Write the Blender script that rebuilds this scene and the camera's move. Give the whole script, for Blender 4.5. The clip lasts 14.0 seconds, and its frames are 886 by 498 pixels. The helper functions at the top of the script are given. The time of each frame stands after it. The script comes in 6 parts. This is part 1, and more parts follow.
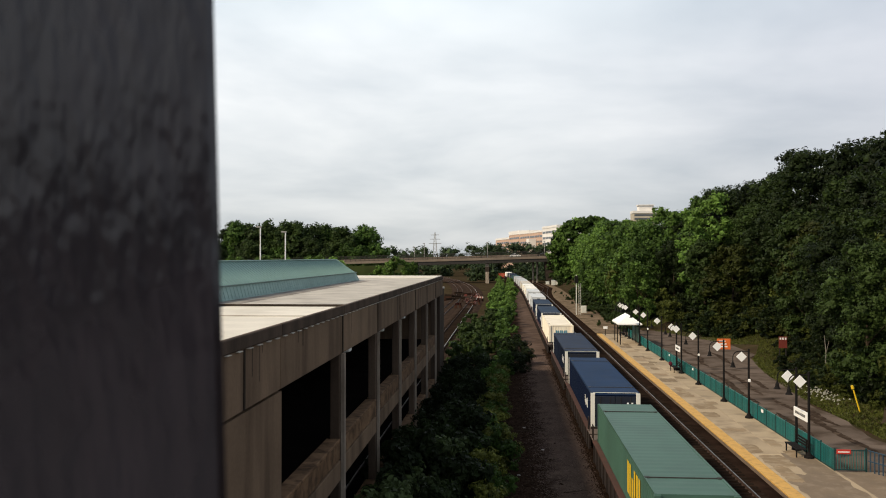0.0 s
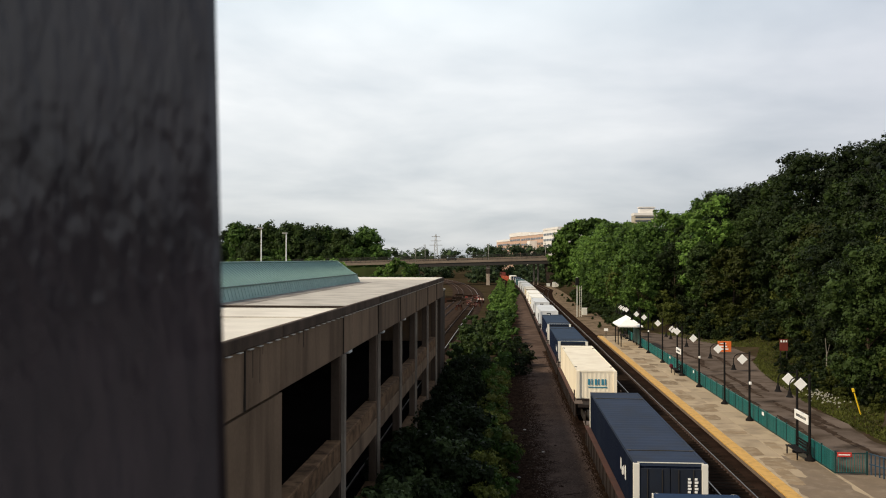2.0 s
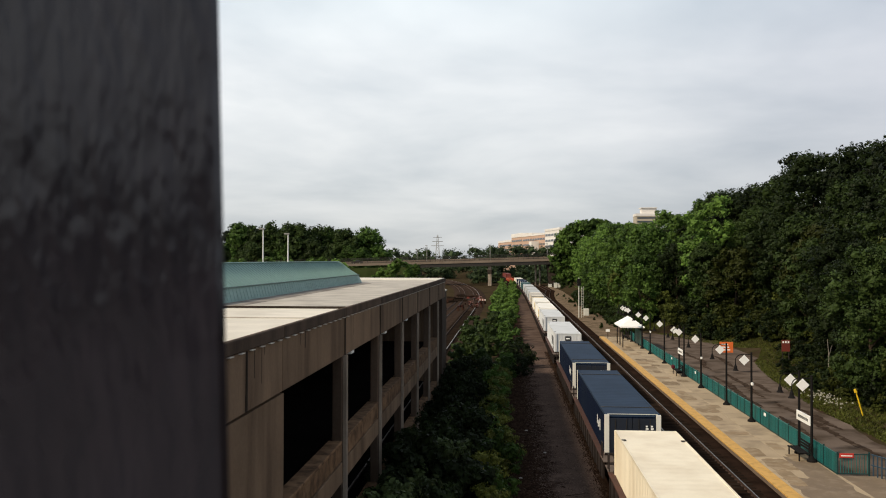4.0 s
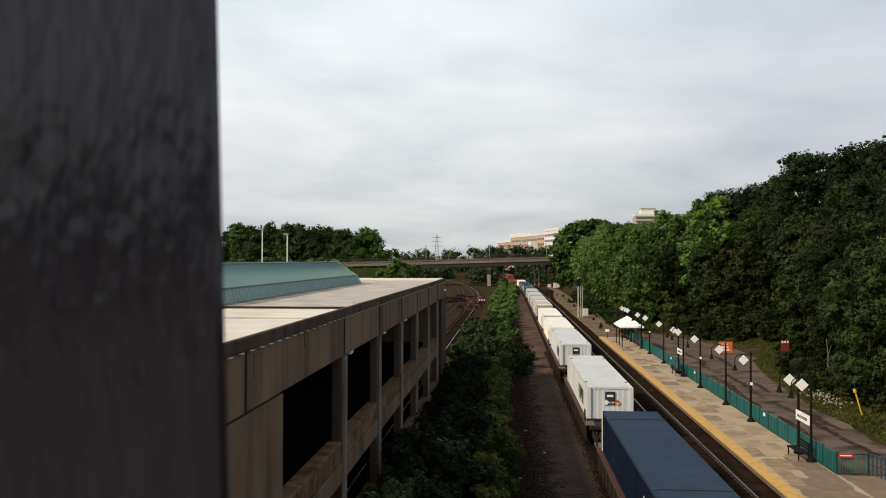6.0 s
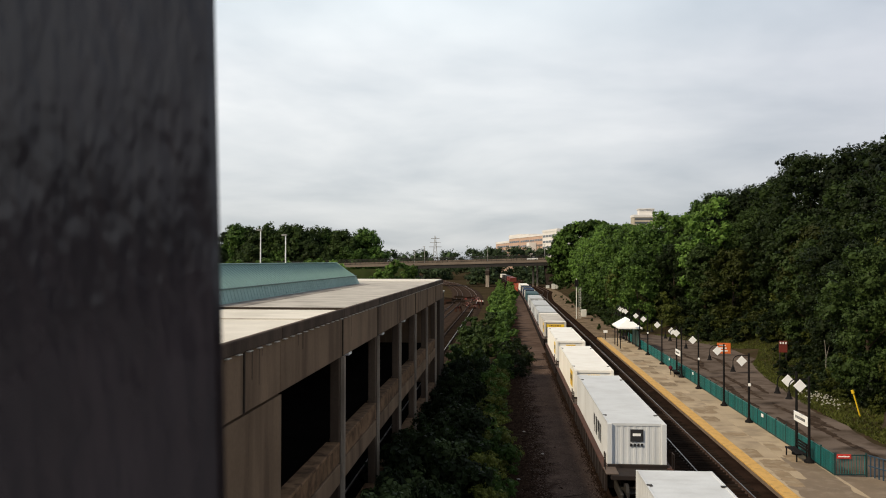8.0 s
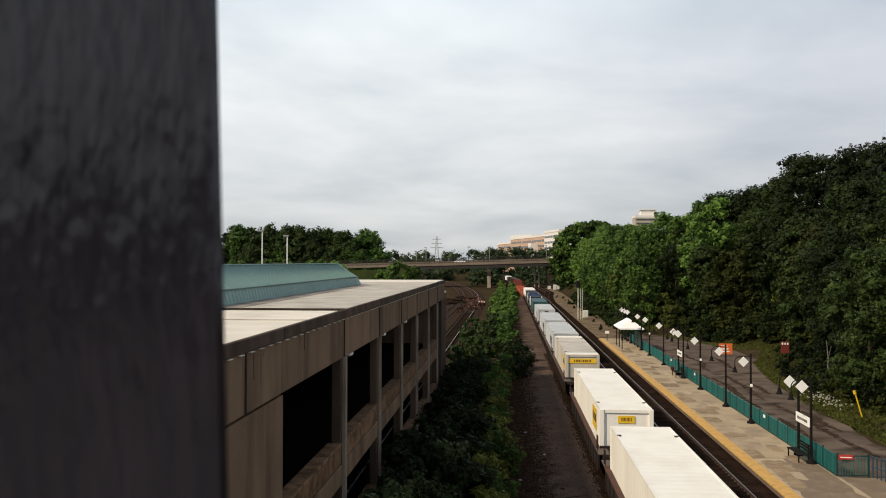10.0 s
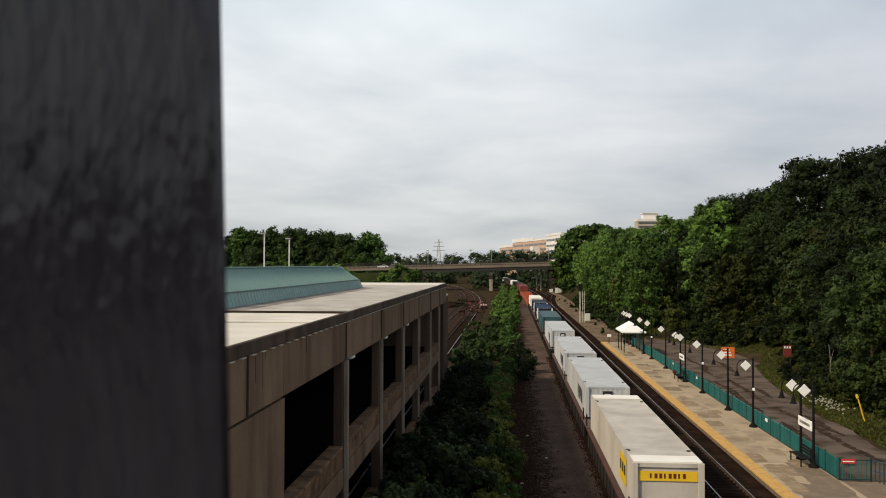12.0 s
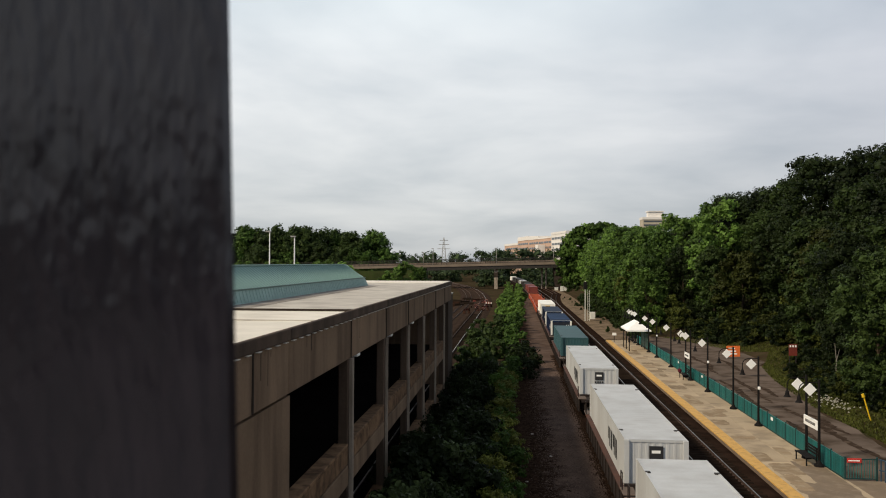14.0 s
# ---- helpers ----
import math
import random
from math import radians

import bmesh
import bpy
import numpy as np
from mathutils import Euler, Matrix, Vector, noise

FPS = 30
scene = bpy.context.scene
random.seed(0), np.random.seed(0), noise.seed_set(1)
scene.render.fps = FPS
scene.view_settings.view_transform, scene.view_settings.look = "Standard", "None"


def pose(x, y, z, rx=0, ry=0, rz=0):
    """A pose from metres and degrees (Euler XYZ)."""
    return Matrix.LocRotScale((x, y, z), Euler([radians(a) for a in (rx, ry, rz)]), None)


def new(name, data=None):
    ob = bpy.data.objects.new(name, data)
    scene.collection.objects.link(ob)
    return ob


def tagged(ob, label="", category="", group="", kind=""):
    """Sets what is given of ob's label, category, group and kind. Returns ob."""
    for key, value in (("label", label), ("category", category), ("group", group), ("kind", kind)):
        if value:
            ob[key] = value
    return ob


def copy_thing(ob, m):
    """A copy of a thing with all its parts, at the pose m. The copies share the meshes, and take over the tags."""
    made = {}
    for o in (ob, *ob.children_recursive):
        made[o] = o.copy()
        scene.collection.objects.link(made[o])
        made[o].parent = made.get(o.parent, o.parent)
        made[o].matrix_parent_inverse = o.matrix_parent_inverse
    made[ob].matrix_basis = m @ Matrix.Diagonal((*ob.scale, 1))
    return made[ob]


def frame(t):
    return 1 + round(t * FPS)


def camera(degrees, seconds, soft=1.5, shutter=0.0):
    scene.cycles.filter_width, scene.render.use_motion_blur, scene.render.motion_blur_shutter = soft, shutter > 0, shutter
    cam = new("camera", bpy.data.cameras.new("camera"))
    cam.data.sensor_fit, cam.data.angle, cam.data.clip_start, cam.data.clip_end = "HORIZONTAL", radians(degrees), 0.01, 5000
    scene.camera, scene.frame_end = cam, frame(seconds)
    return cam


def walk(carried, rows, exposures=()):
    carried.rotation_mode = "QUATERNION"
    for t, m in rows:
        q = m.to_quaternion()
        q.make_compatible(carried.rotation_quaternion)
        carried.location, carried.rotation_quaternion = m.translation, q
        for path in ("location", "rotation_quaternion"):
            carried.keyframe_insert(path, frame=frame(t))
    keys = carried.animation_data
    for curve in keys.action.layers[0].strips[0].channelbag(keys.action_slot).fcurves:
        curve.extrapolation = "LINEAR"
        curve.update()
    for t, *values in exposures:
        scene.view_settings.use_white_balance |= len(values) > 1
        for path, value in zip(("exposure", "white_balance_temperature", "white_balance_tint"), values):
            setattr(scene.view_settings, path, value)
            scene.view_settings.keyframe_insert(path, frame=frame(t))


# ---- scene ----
EYE_Z = 10.6
LENS = 55.2
F = 784 / math.tan(radians(LENS / 2))

# ---------------------------------------------------------------- camera
cam = camera(LENS, 14.0, soft=1.05)
# focused on the far line: the post beside the eye is out of focus
cam.data.dof.use_dof, cam.data.dof.focus_distance, cam.data.dof.aperture_fstop = True, 120.0, 13.0
# seconds, sideways and downward sway, lean (hundredths of a degree)
SWAY = [(0.0, 0.05, -1.3, -2), (0.5, 0.4, -3.0, 8), (1.0, 0.5, -2.1, 7), (1.5, 0, 0, 0), (2.0, 1.5, 1.8, 11), (2.5, 0.9, 0.15, 15),
        (3.0, 3.35, 1.45, 18), (5.5, 4.4, 3.3, 10), (6.0, 3.3, 3.3, 8), (6.5, 2.9, 3.0, 5), (7.0, 1.3, 4.5, 0), (7.5, -0.5, 4.6, 0),
        (8.0, 0.4, 4.9, 11), (10.5, 4.1, 6.3, 11), (11.0, 4.1, 7.5, 20), (11.5, 2.7, 15.4, 15), (12.0, 6.7, 11.6, 18),
        (12.5, 12.2, 7.25, 19), (13.0, 20.2, 11.3, 14), (13.5, 16.7, 11.9, 22), (14.0, 15.65, 8.2, 27)]
ROWS = []
for t, sx, sy, lean in SWAY:
    yaw = 4.27 + math.degrees(sx / F)
    pitch = 0.592 + math.degrees(sy / F)
    ROWS.append((t, pose(-0.5 * sx * 0.35 / F, 0, EYE_Z, 90 + pitch, 0, yaw) @ pose(0, 0, 0, 0, 0, lean / 100)))
walk(cam, ROWS, exposures=[(0.0, 0.1), (1.5, 0.1), (3.0, 0.03), (7.0, 0.02), (10.5, 0.0), (12.5, -0.06), (14.0, -0.08)])

# ---------------------------------------------------------------- light
SUN_EL, SUN_AZ = 37, 236      # degrees above the horizon, compass bearing with +y as north
world = bpy.data.worlds.new("sky")
scene.world = world
world.use_nodes = True


def build_sky():
    n, l = world.node_tree.nodes, world.node_tree.links
    n.clear()
    sky = n.new("ShaderNodeTexSky")
    sky.sky_type, sky.sun_disc = "NISHITA", False
    sky.sun_elevation, sky.sun_rotation = radians(SUN_EL), radians(SUN_AZ)
    coord = n.new("ShaderNodeTexCoord")
    sep = n.new("ShaderNodeSeparateXYZ")
    l.new(coord.outputs["Generated"], sep.inputs[0])
    # cloud layer: flatten the dome so that the clouds draw together at the horizon
    up = n.new("ShaderNodeMath"); up.operation = "ADD"; up.inputs[1].default_value = 0.17
    l.new(sep.outputs["Z"], up.inputs[0])
    mx = n.new("ShaderNodeMath"); mx.operation = "MAXIMUM"; mx.inputs[1].default_value = 0.05
    l.new(up.outputs[0], mx.inputs[0])
    dx = n.new("ShaderNodeMath"); dx.operation = "DIVIDE"
    dy = n.new("ShaderNodeMath"); dy.operation = "DIVIDE"
    l.new(sep.outputs["X"], dx.inputs[0]); l.new(mx.outputs[0], dx.inputs[1])
    l.new(sep.outputs["Y"], dy.inputs[0]); l.new(mx.outputs[0], dy.inputs[1])
    com = n.new("ShaderNodeCombineXYZ")
    l.new(dx.outputs[0], com.inputs[0]); l.new(dy.outputs[0], com.inputs[1])
    big = n.new("ShaderNodeTexNoise")
    big.inputs["Scale"].default_value, big.inputs["Detail"].default_value = 0.9, 5
    big.inputs["Roughness"].default_value, big.inputs["Distortion"].default_value = 0.52, 0.2
    l.new(com.outputs[0], big.inputs["Vector"])
    ramp = n.new("ShaderNodeValToRGB")
    ramp.color_ramp.elements[0].position, ramp.color_ramp.elements[0].color = 0.32, (0.62, 0.665, 0.70, 1)
    ramp.color_ramp.elements[1].position, ramp.color_ramp.elements[1].color = 0.64, (0.92, 0.935, 0.935, 1)
    l.new(big.outputs["Fac"], ramp.inputs[0])
    # grey haze at the horizon, a bright band above it, thinner cloud and less light overhead
    low = n.new("ShaderNodeValToRGB")
    stops = low.color_ramp.elements
    stops[0].position, stops[0].color = 0.0, (0.66, 0.66, 0.66, 1)
    stops[1].position, stops[1].color = 1.0, (0.36, 0.38, 0.42, 1)
    for at, v in ((0.13, (0.86, 0.86, 0.86)), (0.22, (1.0, 1.0, 1.0)), (0.3, (0.93, 0.975, 1.0)), (0.42, (0.80, 0.85, 0.9)), (0.7, (0.46, 0.5, 0.55))):
        e = stops.new(at)
        e.color = (*v, 1)
    l.new(sep.outputs["Z"], low.inputs[0])
    mul = n.new("ShaderNodeVectorMath"); mul.operation = "MULTIPLY"
    l.new(ramp.outputs[0], mul.inputs[0]); l.new(low.outputs[0], mul.inputs[1])
    # the cloud is thicker and faintly mauve away from the sun's side
    side = n.new("ShaderNodeMapRange"); side.interpolation_type = "SMOOTHSTEP"
    side.inputs["From Min"].default_value, side.inputs["From Max"].default_value = -0.1, 0.6
    l.new(sep.outputs["X"], side.inputs["Value"])
    tone = n.new("ShaderNodeMix"); tone.data_type = "RGBA"
    tone.inputs["A"].default_value, tone.inputs["B"].default_value = (1.03, 1.03, 1.03, 1), (0.70, 0.70, 0.755, 1)
    l.new(side.outputs[0], tone.inputs["Factor"])
    toned = n.new("ShaderNodeVectorMath"); toned.operation = "MULTIPLY"
    l.new(mul.outputs[0], toned.inputs[0]); l.new(tone.outputs["Result"], toned.inputs[1])
    mul = toned
    back = n.new("ShaderNodeBackground"); back.inputs[1].default_value = 0.07
    cloud = n.new("ShaderNodeBackground"); cloud.inputs[1].default_value = 1.16
    l.new(sky.outputs[0], back.inputs[0]); l.new(mul.outputs[0], cloud.inputs[0])
    mix = n.new("ShaderNodeMixShader"); mix.inputs[0].default_value = 0.88
    l.new(back.outputs[0], mix.inputs[1]); l.new(cloud.outputs[0], mix.inputs[2])
    out = n.new("ShaderNodeOutputWorld")
    l.new(mix.outputs[0], out.inputs[0])


build_sky()
sun_data = bpy.data.lights.new("sun", "SUN")
sun_data.energy, sun_data.angle, sun_data.color = 3.6, radians(5), (1.0, 0.845, 0.63)
sun = new("sun", sun_data)
az, el = radians(SUN_AZ), radians(SUN_EL)
sun_way = Vector((math.sin(az) * math.cos(el), math.cos(az) * math.cos(el), math.sin(el)))
sun.matrix_basis = Matrix.Translation((0, 0, 60)) @ sun_way.to_track_quat("Z", "Y").to_matrix().to_4x4()
scene.view_settings.exposure = 0.0


# ---------------------------------------------------------------- materials
def mat(name, color, rough=0.7, spread=0.25, scale=1.0, fine=14.0, bump=0.15, metal=0.0, dirt=None, dirt_amount=0.0,
        piece=0.0, island=0.0, streak=0.0, clear=0.0, edge=(0.42, 0.72)):
    """Colour with stains at a large scale and grain at a fine one; optional dirt, vertical streaks, variation by piece or island."""
    m = bpy.data.materials.new(name)
    m.use_nodes = True
    n, l = m.node_tree.nodes, m.node_tree.links
    b = n["Principled BSDF"]
    b.inputs["Roughness"].default_value, b.inputs["Metallic"].default_value = rough, metal
    b.inputs["Coat Weight"].default_value = clear
    if rough > 0.8:
        b.inputs["Specular IOR Level"].default_value = 0.12 if rough < 0.92 else 0.0
    co = n.new("ShaderNodeTexCoord")
    one = n.new("ShaderNodeTexNoise"); one.inputs["Scale"].default_value = scale; one.inputs["Detail"].default_value = 5
    two = n.new("ShaderNodeTexNoise"); two.inputs["Scale"].default_value = fine; two.inputs["Detail"].default_value = 3
    where = co.outputs["Object"]
    if piece:
        info = n.new("ShaderNodeObjectInfo")
        far = n.new("ShaderNodeMath"); far.operation = "MULTIPLY"; far.inputs[1].default_value = 90
        move = n.new("ShaderNodeVectorMath"); move.operation = "ADD"
        l.new(info.outputs["Random"], far.inputs[0]); l.new(where, move.inputs[0]); l.new(far.outputs[0], move.inputs[1])
        where = move.outputs[0]
    l.new(where, one.inputs["Vector"]); l.new(where, two.inputs["Vector"])
    add = n.new("ShaderNodeMath"); add.operation = "MULTIPLY_ADD"; add.inputs[1].default_value = 0.5
    l.new(two.outputs["Fac"], add.inputs[0]); l.new(one.outputs["Fac"], add.inputs[2])
    rng = n.new("ShaderNodeMapRange")
    rng.inputs["From Min"].default_value, rng.inputs["From Max"].default_value = 0.4, 1.1
    rng.inputs["To Min"].default_value, rng.inputs["To Max"].default_value = 1 - spread, 1 + spread
    l.new(add.outputs[0], rng.inputs["Value"])
    fac = rng.outputs[0]
    for amount, source in ((piece, "ob"), (island, "geo")):
        if amount:
            src = n.new("ShaderNodeObjectInfo") if source == "ob" else n.new("ShaderNodeNewGeometry")
            r2 = n.new("ShaderNodeMapRange")
            r2.inputs["To Min"].default_value, r2.inputs["To Max"].default_value = 1 - amount, 1 + amount
            l.new(src.outputs["Random" if source == "ob" else "Random Per Island"], r2.inputs["Value"])
            mm = n.new("ShaderNodeMath"); mm.operation = "MULTIPLY"
            l.new(fac, mm.inputs[0]); l.new(r2.outputs[0], mm.inputs[1])
            fac = mm.outputs[0]
    sc = n.new("ShaderNodeVectorMath"); sc.operation = "SCALE"
    sc.inputs[0].default_value = color
    l.new(fac, sc.inputs["Scale"])
    last = sc.outputs[0]
    if dirt:
        d = n.new("ShaderNodeTexNoise"); d.inputs["Scale"].default_value = scale * 2.3; d.inputs["Detail"].default_value = 8
        if streak:
            mp = n.new("ShaderNodeMapping"); mp.inputs["Scale"].default_value = (1, 1, streak)
            l.new(where, mp.inputs["Vector"]); l.new(mp.outputs[0], d.inputs["Vector"])
        else:
            l.new(where, d.inputs["Vector"])
        rr = n.new("ShaderNodeMapRange")
        rr.inputs["From Min"].default_value, rr.inputs["From Max"].default_value = edge
        rr.inputs["To Max"].default_value = dirt_amount
        l.new(d.outputs["Fac"], rr.inputs["Value"])
        mix = n.new("ShaderNodeMix"); mix.data_type = "RGBA"
        l.new(rr.outputs[0], mix.inputs["Factor"]); l.new(last, mix.inputs["A"]); mix.inputs["B"].default_value = (*dirt, 1)
        last = mix.outputs["Result"]
    l.new(last, b.inputs["Base Color"])
    if bump:
        bp = n.new("ShaderNodeBump"); bp.inputs["Strength"].default_value = bump; bp.inputs["Distance"].default_value = 0.03
        l.new(add.outputs[0], bp.inputs["Height"]); l.new(bp.outputs[0], b.inputs["Normal"])
    return m


def leaf_mat(name, color, spread=0.45):
    m = mat(name, color, rough=0.55, spread=0.6, scale=0.45, fine=2.0, bump=0.0, island=spread, piece=0.4)
    n, l = m.node_tree.nodes, m.node_tree.links
    b = n["Principled BSDF"]
    b.inputs["Specular IOR Level"].default_value = 0.12
    tr = n.new("ShaderNodeBsdfTranslucent")
    l.new(b.inputs["Base Color"].links[0].from_socket, tr.inputs["Color"])
    mix = n.new("ShaderNodeMixShader"); mix.inputs[0].default_value = 0.25
    l.new(b.outputs[0], mix.inputs[1]); l.new(tr.outputs[0], mix.inputs[2])
    l.new(mix.outputs[0], n["Material Output"].inputs["Surface"])
    return m


def post_mat(name):
    """Dark brushed paint with long upright runs and dents."""
    m = mat(name, (0.0125, 0.0098, 0.013), 0.2, 0.5, 9, 40, 0.0)
    n, l = m.node_tree.nodes, m.node_tree.links
    b = n["Principled BSDF"]
    b.inputs["Specular IOR Level"].default_value = 0.48
    co = n.new("ShaderNodeTexCoord")
    last = None
    for size, stretch, depth in ((34, 0.3, 0.3), (120, 0.3, 0.9)):
        mp = n.new("ShaderNodeMapping"); mp.inputs["Scale"].default_value = (1, 1, stretch)
        no = n.new("ShaderNodeTexNoise"); no.inputs["Scale"].default_value = size; no.inputs["Detail"].default_value = 2
        bp = n.new("ShaderNodeBump"); bp.inputs["Strength"].default_value = depth; bp.inputs["Distance"].default_value = 0.22 / size
        l.new(co.outputs["Object"], mp.inputs["Vector"]); l.new(mp.outputs[0], no.inputs["Vector"])
        l.new(no.outputs["Fac"], bp.inputs["Height"])
        if last:
            l.new(last, bp.inputs["Normal"])
        last = bp.outputs[0]
    l.new(last, b.inputs["Normal"])
    return m


def verge_mat(name):
    """Brown gravel, dark leaf litter towards the shrubs along a wandering edge, their shadow band painted in."""
    m = mat(name, (0.108, 0.076, 0.062), 0.95, 0.45, 0.4, 9, 1.0, dirt=(0.06, 0.04, 0.03), dirt_amount=0.5)
    n, l = m.node_tree.nodes, m.node_tree.links
    b = n["Principled BSDF"]
    co = n.new("ShaderNodeTexCoord")
    sep = n.new("ShaderNodeSeparateXYZ")
    no = n.new("ShaderNodeTexNoise"); no.inputs["Scale"].default_value = 0.8; no.inputs["Detail"].default_value = 7
    l.new(co.outputs["Object"], sep.inputs[0]); l.new(co.outputs["Object"], no.inputs["Vector"])
    ma = n.new("ShaderNodeMath"); ma.operation = "MULTIPLY_ADD"; ma.inputs[1].default_value = 3.2
    l.new(no.outputs["Fac"], ma.inputs[0]); l.new(sep.outputs["X"], ma.inputs[2])
    rg = n.new("ShaderNodeMapRange"); rg.interpolation_type = "SMOOTHSTEP"
    rg.inputs["From Min"].default_value, rg.inputs["From Max"].default_value = 3.1, 4.5
    l.new(ma.outputs[0], rg.inputs["Value"])
    mix = n.new("ShaderNodeMix"); mix.data_type = "RGBA"
    l.new(rg.outputs[0], mix.inputs["Factor"])
    old = b.inputs["Base Color"].links[0].from_socket
    mix.inputs["A"].default_value = (0.026, 0.016, 0.012, 1)
    l.new(old, mix.inputs["B"]); l.new(mix.outputs["Result"], b.inputs["Base Color"])
    return m


